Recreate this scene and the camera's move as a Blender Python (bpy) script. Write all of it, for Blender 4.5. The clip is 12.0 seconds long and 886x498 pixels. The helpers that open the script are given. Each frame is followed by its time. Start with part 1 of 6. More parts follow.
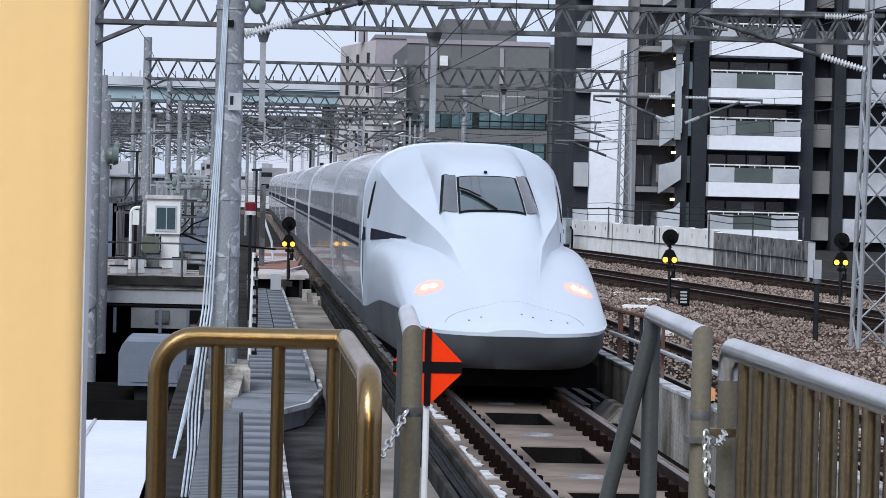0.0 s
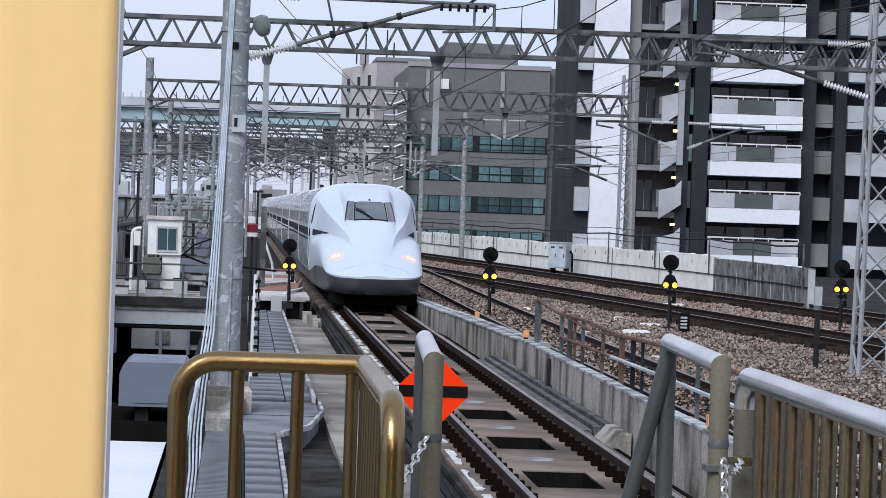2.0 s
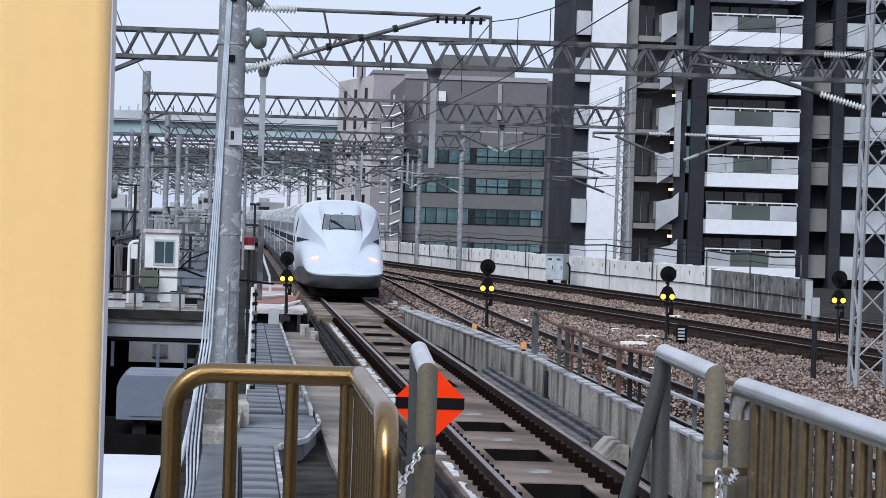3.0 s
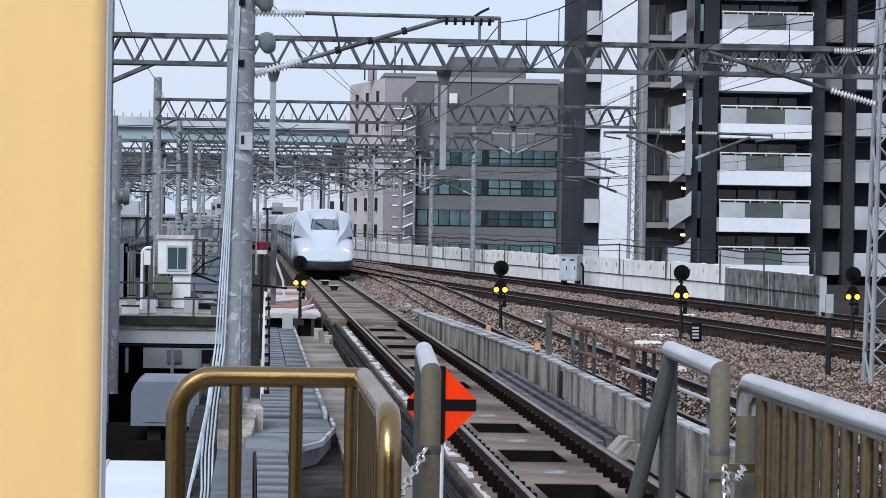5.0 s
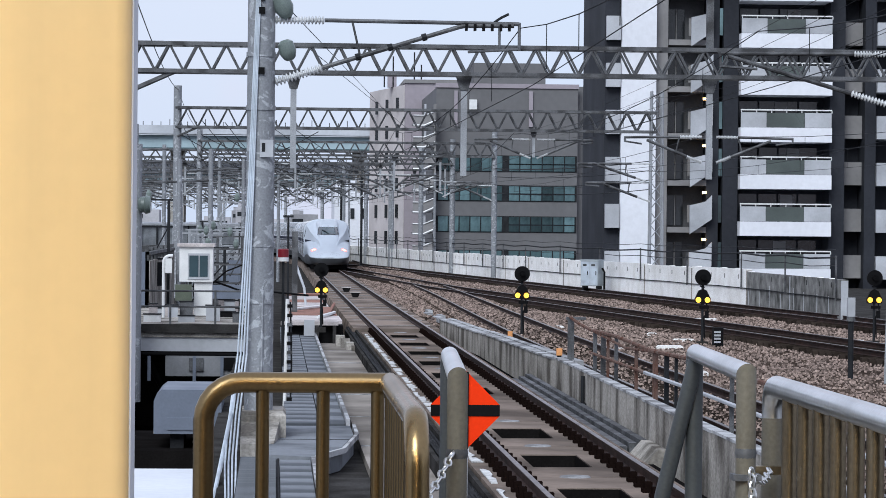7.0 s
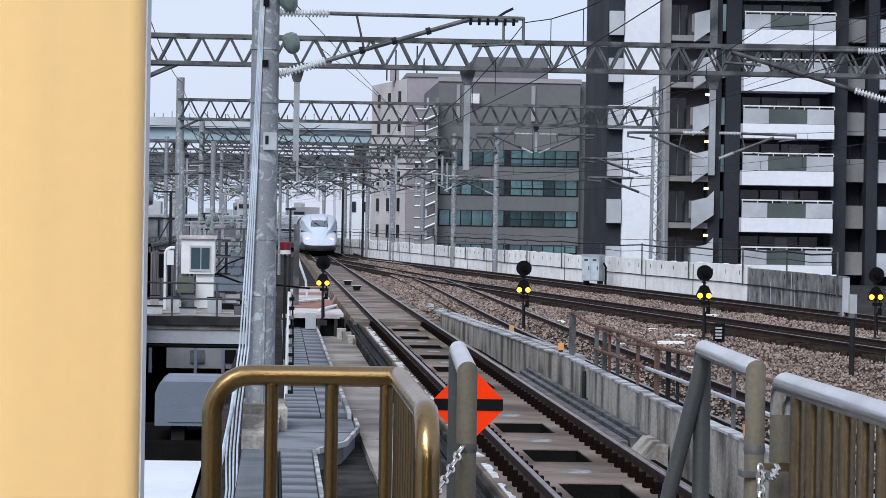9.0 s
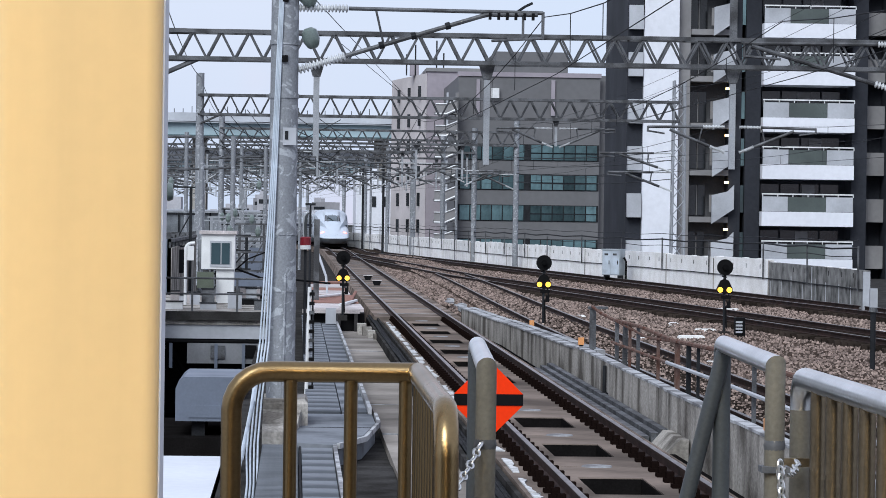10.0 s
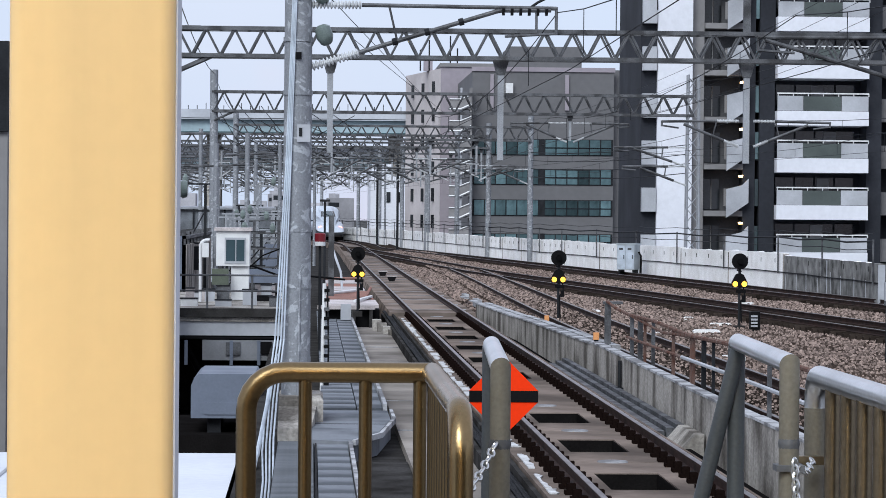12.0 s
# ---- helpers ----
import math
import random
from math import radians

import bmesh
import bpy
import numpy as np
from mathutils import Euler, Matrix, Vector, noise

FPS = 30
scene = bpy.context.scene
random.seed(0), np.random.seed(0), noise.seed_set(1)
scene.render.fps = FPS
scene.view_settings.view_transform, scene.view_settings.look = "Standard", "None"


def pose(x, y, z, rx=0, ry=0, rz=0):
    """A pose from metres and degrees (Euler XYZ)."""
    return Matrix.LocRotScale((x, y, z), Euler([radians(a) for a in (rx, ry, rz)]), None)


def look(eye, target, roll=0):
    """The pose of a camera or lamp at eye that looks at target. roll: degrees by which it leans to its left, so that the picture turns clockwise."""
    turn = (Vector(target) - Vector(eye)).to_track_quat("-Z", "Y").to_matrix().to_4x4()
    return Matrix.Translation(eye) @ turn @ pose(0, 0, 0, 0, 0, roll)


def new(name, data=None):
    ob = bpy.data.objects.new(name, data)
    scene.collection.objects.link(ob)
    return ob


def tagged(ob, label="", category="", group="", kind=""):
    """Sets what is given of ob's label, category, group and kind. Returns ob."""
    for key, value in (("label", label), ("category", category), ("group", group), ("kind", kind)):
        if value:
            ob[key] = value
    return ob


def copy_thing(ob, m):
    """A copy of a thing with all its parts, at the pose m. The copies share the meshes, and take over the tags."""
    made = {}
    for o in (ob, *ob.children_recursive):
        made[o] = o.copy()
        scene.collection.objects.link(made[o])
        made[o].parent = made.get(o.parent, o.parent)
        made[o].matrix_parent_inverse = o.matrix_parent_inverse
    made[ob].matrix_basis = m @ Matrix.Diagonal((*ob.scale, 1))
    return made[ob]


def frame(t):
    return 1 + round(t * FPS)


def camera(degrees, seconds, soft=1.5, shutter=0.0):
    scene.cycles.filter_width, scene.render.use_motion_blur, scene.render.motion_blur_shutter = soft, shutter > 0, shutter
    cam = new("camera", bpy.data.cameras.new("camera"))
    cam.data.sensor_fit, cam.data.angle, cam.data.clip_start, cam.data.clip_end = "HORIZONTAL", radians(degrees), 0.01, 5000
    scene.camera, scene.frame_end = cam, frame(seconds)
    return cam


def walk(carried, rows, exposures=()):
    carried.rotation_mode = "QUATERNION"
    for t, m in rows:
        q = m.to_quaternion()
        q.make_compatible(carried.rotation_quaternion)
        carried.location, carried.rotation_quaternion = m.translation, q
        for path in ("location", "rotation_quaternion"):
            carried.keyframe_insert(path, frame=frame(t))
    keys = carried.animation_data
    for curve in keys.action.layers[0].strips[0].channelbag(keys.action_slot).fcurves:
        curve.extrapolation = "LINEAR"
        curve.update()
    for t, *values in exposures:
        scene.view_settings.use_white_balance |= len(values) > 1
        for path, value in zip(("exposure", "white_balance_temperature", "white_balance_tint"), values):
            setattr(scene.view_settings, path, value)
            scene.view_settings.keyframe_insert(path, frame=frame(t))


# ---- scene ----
# Axes: y runs along the main track away from the station, x to the right, z = 0 at the rail head.
cam = camera(17.0, 12.0, soft=0.5)
# seconds, heading to the right, tilt, roll (degrees), place
PATH = [
    (0, 3.8631, -1.1917, 1.413, 0.0458, 0.0248, 2.7874),
    (0.5, 3.9209, -1.1779, 1.771, 0.0209, 0.0144, 2.7962),
    (1, 3.9766, -1.0326, 1.980, -0.0036, 0.0083, 2.7966),
    (1.5, 3.9303, -0.8728, 1.992, -0.0171, -0.0249, 2.8007),
    (2, 3.8719, -0.7480, 1.939, -0.0116, -0.0215, 2.7973),
    (2.5, 3.8741, -0.6185, 1.855, -0.0075, -0.0074, 2.7953),
    (3, 3.9117, -0.5074, 1.750, -0.0015, -0.0147, 2.7939),
    (5, 3.6416, -0.4691, 0.935, 0.0297, 0.0194, 2.7870),
    (5.5, 3.4772, -0.4084, 0.748, 0.0296, 0.0095, 2.7859),
    (6, 3.3856, -0.3779, 0.624, 0.0207, -0.0001, 2.7856),
    (6.5, 3.3091, -0.3454, 0.576, 0.0168, -0.0133, 2.7848),
    (7, 3.2409, -0.3527, 0.526, 0.0169, 0.0007, 2.7835),
    (9, 3.2215, -0.4715, 0.941, -0.0061, -0.0041, 2.7843),
    (9.5, 3.0377, -0.4982, 0.906, -0.0120, -0.0155, 2.7878),
    (10, 2.8329, -0.5803, 0.807, -0.0023, 0.0071, 2.7873),
    (10.5, 2.6138, -0.5980, 0.696, 0.0016, -0.0078, 2.8090),
    (11, 2.5628, -0.6827, 0.630, -0.0017, -0.0045, 2.8079),
    (11.5, 2.5389, -0.6983, 0.560, 0.0018, 0.0175, 2.8018),
    (12, 2.5490, -0.6767, 0.500, 0.0000, 0.0000, 2.8000),
]
walk(cam, [(t, pose(x, y, z, 90 + tilt, 0, -yaw) @ pose(0, 0, 0, 0, 0, roll)) for t, yaw, tilt, roll, x, y, z in PATH])

# ---- light: overcast evening ----
world = bpy.data.worlds.new("world")
scene.world = world
world.use_nodes = True
wn, wl = world.node_tree.nodes, world.node_tree.links
sky = wn.new("ShaderNodeTexSky")
sky.sky_type, sky.sun_disc = "NISHITA", False
sky.sun_elevation, sky.sun_rotation = radians(40), radians(204)
sky.dust_density = 3.0
cloud = wn.new("ShaderNodeMix")
cloud.data_type = "RGBA"
cloud.inputs[0].default_value = 0.88
haze, veil = wn.new("ShaderNodeTexNoise"), wn.new("ShaderNodeMix")
haze.inputs["Scale"].default_value, haze.inputs["Detail"].default_value = 5.0, 4.0
veil.data_type = "RGBA"
veil.inputs[6].default_value, veil.inputs[7].default_value = (4.9, 6.35, 8.5, 1), (6.6, 7.0, 8.4, 1)
wl.new(haze.outputs[0], veil.inputs[0])
blush, band, rose = wn.new("ShaderNodeTexNoise"), wn.new("ShaderNodeMapRange"), wn.new("ShaderNodeMix")
blush.inputs["Scale"].default_value, blush.inputs["Detail"].default_value = 9.0, 3.0
band.inputs[1].default_value, band.inputs[2].default_value, band.inputs[4].default_value = 0.5, 0.68, 0.8
rose.data_type = "RGBA"
rose.inputs[7].default_value = (7.6, 6.1, 7.1, 1)
wl.new(blush.outputs[0], band.inputs[0])
wl.new(band.outputs[0], rose.inputs[0])
wl.new(veil.outputs[2], rose.inputs[6])
wl.new(rose.outputs[2], cloud.inputs[7])
wl.new(sky.outputs[0], cloud.inputs[6])
wl.new(cloud.outputs[2], wn["Background"].inputs[0])
wn["Background"].inputs[1].default_value = 0.09
sun_data = bpy.data.lights.new("sun", "SUN")
sun_data.energy, sun_data.angle, sun_data.color = 1.85, radians(30), (0.92, 0.98, 1.0)
sun = new("sun", sun_data)
sun.matrix_world = look((-24, -54, 50), (0, 0, 0))
scene.view_settings.exposure = 0.46

# ---- materials ----
def mat(name, color, rough=0.6, metal=0.0, vary=0.15, size=1.0, bump=0.1, fine=18.0, dirt=None, dirt_amount=0.4, coat=0.0, island=0.0, per_object=0.0, streak=1.0, edge=(0.35, 0.72), warp=0.0):
    """A surface with stains of about size metres and a fine grain."""
    m = bpy.data.materials.new(name)
    m.use_nodes = True
    n, l = m.node_tree.nodes, m.node_tree.links
    b = n["Principled BSDF"]
    co = n.new("ShaderNodeTexCoord")
    big, small = n.new("ShaderNodeTexNoise"), n.new("ShaderNodeTexNoise")
    for tex, s, d in ((big, 1.0 / size, 5), (small, fine / size, 3)):
        tex.inputs["Scale"].default_value, tex.inputs["Detail"].default_value = s, d
        if warp and tex is big:
            tex.inputs["Distortion"].default_value = warp
        if streak != 1.0 and tex is big:
            place = n.new("ShaderNodeMapping")
            place.inputs["Scale"].default_value = (1, 1, streak)
            l.new(co.outputs["Object"], place.inputs["Vector"])
            l.new(place.outputs[0], tex.inputs["Vector"])
        else:
            l.new(co.outputs["Object"], tex.inputs["Vector"])
    ramp = n.new("ShaderNodeMapRange")
    ramp.inputs[1].default_value, ramp.inputs[2].default_value = edge
    l.new(big.outputs[0], ramp.inputs[0])
    mix = n.new("ShaderNodeMix")
    mix.data_type = "RGBA"
    mix.inputs[6].default_value = (*color, 1)
    mix.inputs[7].default_value = (*(dirt or [c * (1 - dirt_amount) for c in color]), 1)
    l.new(ramp.outputs[0], mix.inputs[0])
    hsv = n.new("ShaderNodeHueSaturation")
    val = n.new("ShaderNodeMapRange")
    val.inputs[3].default_value, val.inputs[4].default_value = 1 - vary, 1 + vary
    val.inputs[1].default_value, val.inputs[2].default_value = 0.3, 0.7
    l.new(small.outputs[0], val.inputs[0])
    out = val.outputs[0]
    for amount, node, socket in ((island, "ShaderNodeNewGeometry", "Random Per Island"), (per_object, "ShaderNodeObjectInfo", "Random")):
        if amount:
            g, r, mul = n.new(node), n.new("ShaderNodeMapRange"), n.new("ShaderNodeMath")
            r.inputs[3].default_value, r.inputs[4].default_value = 1 - amount, 1 + amount
            mul.operation = "MULTIPLY"
            l.new(g.outputs[socket], r.inputs[0])
            l.new(out, mul.inputs[0])
            l.new(r.outputs[0], mul.inputs[1])
            out = mul.outputs[0]
    l.new(out, hsv.inputs["Value"])
    l.new(mix.outputs[2], hsv.inputs["Color"])
    l.new(hsv.outputs[0], b.inputs["Base Color"])
    rr = n.new("ShaderNodeMapRange")
    rr.inputs[3].default_value, rr.inputs[4].default_value = max(rough - 0.12, 0.03), min(rough + 0.12, 1)
    l.new(big.outputs[0], rr.inputs[0])
    l.new(rr.outputs[0], b.inputs["Roughness"])
    b.inputs["Metallic"].default_value = metal
    b.inputs["Specular IOR Level"].default_value = 0.0 if rough >= 0.8 else 0.12 if rough >= 0.65 else 0.5
    b.inputs["Coat Weight"].default_value = coat
    if bump:
        bp = n.new("ShaderNodeBump")
        bp.inputs["Strength"].default_value, bp.inputs["Distance"].default_value = bump, 0.02
        l.new(small.outputs[0], bp.inputs["Height"])
        l.new(bp.outputs[0], b.inputs["Normal"])
    return m


def glow(name, color, strength):
    m = bpy.data.materials.new(name)
    m.use_nodes = True
    b = m.node_tree.nodes["Principled BSDF"]
    b.inputs["Base Color"].default_value = (*color, 1)
    b.inputs["Emission Color"].default_value = (*color, 1)
    b.inputs["Emission Strength"].default_value = strength
    return m


M_CONCRETE = mat("concrete", (0.37, 0.35, 0.325), 0.85, size=0.8, dirt=(0.12, 0.11, 0.10), bump=0.3, streak=0.45, vary=0.25, edge=(0.44, 0.62))
# Dark concrete, its colour lowered further in place of ambient shade.
M_CONCRETE_DARK = mat("shade_dark_concrete", (0.06, 0.058, 0.058), 0.9, size=0.7, dirt=(0.022, 0.021, 0.02), bump=0.3)
M_SLAB = mat("slab_concrete", (0.235, 0.19, 0.165), 0.85, size=2.2, dirt=(0.10, 0.083, 0.074), bump=0.2, edge=(0.4, 0.62), vary=0.07, per_object=0.15)
# Near-black: stands in for shade in recesses and below the bridge.
M_SHADED_CONCRETE = mat("shaded_concrete", (0.012, 0.011, 0.011), 0.9, size=0.6, bump=0.3)
M_WHITE_WALL = mat("weathered_white_wall", (0.93, 0.93, 0.93), 0.8, size=0.8, dirt=(0.76, 0.75, 0.73), bump=0.15, per_object=0.07)
M_RAIL = mat("rusted_rail", (0.032, 0.015, 0.011), 0.7, 0.0, size=0.4, dirt=(0.012, 0.008, 0.007))
M_RAIL_TOP = mat("polished_rail_head", (0.25, 0.225, 0.21), 0.36, 1.0, vary=0.1, size=0.5, bump=0.02)
M_FASTENER = mat("rail_fastener", (0.013, 0.008, 0.007), 0.8, 0.0, size=0.3)
M_BALLAST = mat("ballast", (0.085, 0.062, 0.05), 0.95, size=3.0, dirt=(0.04, 0.031, 0.026), vary=0.7, fine=60, bump=0.6)
M_STONE = mat("ballast_stone", (0.275, 0.212, 0.186), 0.95, size=0.3, vary=0.1, bump=0.2, island=0.8)
M_SLEEPER = mat("old_sleeper", (0.042, 0.033, 0.028), 0.9, size=0.4, per_object=0.5)
M_GALV = mat("galvanised_steel", (0.115, 0.12, 0.13), 0.6, 0.2, size=0.4, dirt=(0.04, 0.041, 0.045), vary=0.3, edge=(0.4, 0.6))
M_GALV_DARK = mat("dull_steel", (0.026, 0.028, 0.032), 0.7, 0.2, size=0.5)
M_PALE_STEEL = mat("pale_grey_painted_steel", (0.33, 0.35, 0.38), 0.55, 0.1, size=0.5, dirt=(0.24, 0.25, 0.27))
M_POLE = mat("grey_steel_pole", (0.37, 0.392, 0.425), 0.6, 0.1, size=0.28, dirt=(0.215, 0.228, 0.25), vary=0.16, fine=9, bump=0.1, edge=(0.40, 0.44), warp=1.6)
M_RUST = mat("rusty_steel", (0.12, 0.055, 0.04), 0.8, 0.2, size=0.25, dirt=(0.20, 0.16, 0.145))
# Gold base tint stands in for warm lamps mirrored in stainless steel.
M_STAINLESS = mat("gold_lit_stainless", (0.28, 0.198, 0.10), 0.3, 1.0, vary=0.07, size=0.5, fine=50, bump=0.03, dirt_amount=0.22)
# One tube metal in three tones: reflected sky above, dark surroundings on the legs.
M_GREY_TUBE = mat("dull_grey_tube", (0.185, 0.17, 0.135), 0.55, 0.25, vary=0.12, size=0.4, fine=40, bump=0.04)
M_PALE_SKYLIT = mat("pale_skylit_steel", (0.837, 0.850, 0.850), 0.32, 1.0, vary=0.06, size=0.4, fine=40, bump=0.04, dirt_amount=0.25)
M_SHADED_TUBE = mat("shaded_blue_grey_tube", (0.085, 0.094, 0.098), 0.5, 0.4, vary=0.1, size=0.4, fine=40, bump=0.04)
M_SLAT = mat("brownish_steel_slat", (0.34, 0.275, 0.185), 0.33, 1.0, vary=0.12, size=0.5, fine=30, bump=0.04, dirt_amount=0.3)
M_FLOOR = mat("stained_floor_concrete", (0.34, 0.31, 0.285), 0.8, size=2.4, edge=(0.36, 0.68), vary=0.06, dirt=(0.14, 0.127, 0.116), bump=0.2, per_object=0.15)
M_YELLOW = mat("cream_yellow_paint", (0.92, 0.63, 0.29), 0.38, vary=0.012, size=0.16, fine=4, dirt_amount=0.10, bump=0.0, streak=0.04)
M_INSUL = mat("white_porcelain", (0.62, 0.64, 0.66), 0.3, size=0.3, vary=0.05, bump=0)
M_INSUL_GREEN = mat("grey_green_porcelain", (0.16, 0.20, 0.19), 0.3, size=0.3, bump=0)
M_BLACK = mat("black_enamel", (0.005, 0.005, 0.006), 0.7, size=0.4, bump=0.05)
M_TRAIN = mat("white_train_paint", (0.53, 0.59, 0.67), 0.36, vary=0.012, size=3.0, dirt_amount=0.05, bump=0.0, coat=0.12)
# White train paint again, greyed for the sides' shade and dark reflections.
M_TRAIN_SHADED = mat("shaded_white_train_paint", (0.40, 0.42, 0.46), 0.25, vary=0.02, size=3.0, dirt_amount=0.15, bump=0.0, coat=0.4)
M_SKIRT = mat("grey_train_skirt", (0.06, 0.066, 0.075), 0.45, size=1.5, vary=0.04, bump=0.02)
M_BLUE = mat("dark_blue_band", (0.012, 0.015, 0.035), 0.68, size=1.0, vary=0.03, bump=0)
M_UNDER = mat("dark_underframe", (0.01, 0.01, 0.011), 0.8, size=0.5)
M_ORANGE = mat("orange_red_sign_paint", (0.92, 0.042, 0.004), 0.7, size=0.4, vary=0.03, dirt_amount=0.08, bump=0)
M_WHITE = mat("white_paint", (0.74, 0.75, 0.76), 0.55, size=0.5, vary=0.04, dirt_amount=0.2, bump=0.03)
M_SCREEN = mat("tinted_screen_glass", (0.05, 0.085, 0.10), 0.08, size=2.0, vary=0.05, bump=0, coat=0.5)
M_CAR_WINDOW = mat("pale_reflecting_glass", (0.10, 0.11, 0.125), 0.1, size=2.0, vary=0.05, bump=0)
M_SIDE_GLASS = mat("grey_coach_glass", (0.20, 0.215, 0.24), 0.15, size=2.0, vary=0.03, bump=0)
M_GREY_WALL = mat("grey_mottled_wall", (0.30, 0.30, 0.295), 0.85, size=0.6, dirt=(0.07, 0.07, 0.068), bump=0.3, per_object=0.12, streak=1.0)
M_CABINET = mat("blue_grey_cabinet_paint", (0.42, 0.47, 0.50), 0.6, size=0.6, vary=0.05, bump=0.03)
M_OFFICE = mat("grey_office_cladding", (0.15, 0.15, 0.157), 0.7, size=6.0, vary=0.05, dirt_amount=0.12, fine=10, bump=0.05)
M_LILAC = mat("lilac_grey_render", (0.33, 0.30, 0.335), 0.8, size=6.0, vary=0.06, dirt_amount=0.15, fine=10, bump=0.05)
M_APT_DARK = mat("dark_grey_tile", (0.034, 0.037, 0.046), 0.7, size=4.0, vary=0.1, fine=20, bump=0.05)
M_APT_WHITE = mat("white_render", (0.74, 0.76, 0.82), 0.7, size=5.0, vary=0.04, dirt_amount=0.1, bump=0.03)
M_APT_GREY = mat("mid_grey_render", (0.27, 0.265, 0.27), 0.75, size=5.0, vary=0.05, bump=0.03)
# Grey render, darkened in colour for the stair recess shade.
M_STAIR_SHADE = mat("shaded_grey_render", (0.11, 0.112, 0.12), 0.8, size=2.0, vary=0.1, dirt_amount=0.4, bump=0.03)
M_BALC = mat("pale_grey_balcony_panel", (0.47, 0.49, 0.53), 0.4, size=2.0, vary=0.05, bump=0)
M_BALC_DARK = mat("dark_grey_balcony_panel", (0.085, 0.105, 0.10), 0.3, size=2.0, vary=0.05, bump=0)
M_WIN = mat("teal_window_glass", (0.085, 0.14, 0.155), 0.12, size=2.5, vary=0.3, fine=4, bump=0, per_object=0.65)
M_WIN_DARK = mat("black_window_glass", (0.02, 0.023, 0.027), 0.12, size=2.5, vary=0.2, bump=0, per_object=0.4)
M_HIGHWAY = mat("pale_teal_girder", (0.36, 0.47, 0.52), 0.7, size=10, vary=0.04, bump=0.02)
M_HIGHWAY_TOP = mat("pale_barrier", (0.52, 0.55, 0.60), 0.8, size=8, vary=0.04, bump=0.02)
M_BRICK_RED = mat("faded_red_board", (0.36, 0.20, 0.17), 0.8, size=0.6, dirt=(0.22, 0.14, 0.12))
M_PALE = mat("pale_board", (0.58, 0.53, 0.53), 0.75, size=0.6, per_object=0.12)
M_WALKWAY = mat("grey_trough_cover", (0.19, 0.205, 0.23), 0.75, size=1.6, dirt=(0.085, 0.094, 0.107), edge=(0.42, 0.6), vary=0.09, per_object=0.1, bump=0.15)
M_LOWROOF = mat("pale_roof_sheet", (0.68, 0.71, 0.77), 0.6, size=2.0, vary=0.04, dirt_amount=0.12, bump=0.02)
M_CASING = mat("blue_grey_metal_casing", (0.15, 0.178, 0.235), 0.5, size=0.8, vary=0.05, dirt_amount=0.25, bump=0.03)
M_CABLE_W = mat("pale_blue_cable", (0.55, 0.62, 0.70), 0.5, size=0.5, vary=0.05, bump=0)
M_OLIVE = mat("olive_enamel", (0.10, 0.12, 0.09), 0.5, size=0.5)
M_CITY = mat("city_ground", (0.10, 0.10, 0.10), 0.95, size=8.0, bump=0.1)
M_FAR = mat("far_building_render", (0.42, 0.42, 0.45), 0.85, size=8.0, vary=0.06, per_object=0.35)
M_SIGNAL_LIGHT = glow("amber_signal_lens", (1.0, 0.50, 0.05), 1.6)
M_TAIL = glow("red_tail_light", (1.0, 0.17, 0.14), 2.0)
M_TAIL_WARM = glow("warm_tail_light", (1.0, 0.70, 0.40), 4.0)
M_WARM_LAMP = glow("warm_lamp", (1.0, 0.62, 0.25), 6.0)
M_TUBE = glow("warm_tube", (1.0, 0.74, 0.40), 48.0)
M_RED = mat("red_lamp_hood", (0.22, 0.01, 0.02), 0.4, size=0.3)
M_AMBER_BOX = mat("orange_reflector", (0.75, 0.33, 0.12), 0.6, size=0.3)
M_TRAIN_SCREEN = mat("blue_grey_sheet", (0.22, 0.24, 0.265), 0.75, size=1.5, dirt=(0.12, 0.13, 0.145), vary=0.15, edge=(0.4, 0.6))
M_LOWBEAM = mat("grey_painted_beam", (0.24, 0.25, 0.27), 0.6, size=0.8, vary=0.06, dirt_amount=0.5)
M_MORTAR = mat("pale_mortar", (0.66, 0.67, 0.68), 0.85, size=0.2, dirt=(0.35, 0.35, 0.36), fine=8, bump=0.3)
M_SIDE = mat("pale_mauve_render", (0.60, 0.56, 0.56), 0.8, size=6.0, vary=0.05, dirt_amount=0.25, bump=0.03)
M_TROUGH = mat("pale_trough_concrete", (0.44, 0.45, 0.47), 0.85, size=0.5, dirt=(0.19, 0.19, 0.2), fine=12, bump=0.15, edge=(0.42, 0.6))


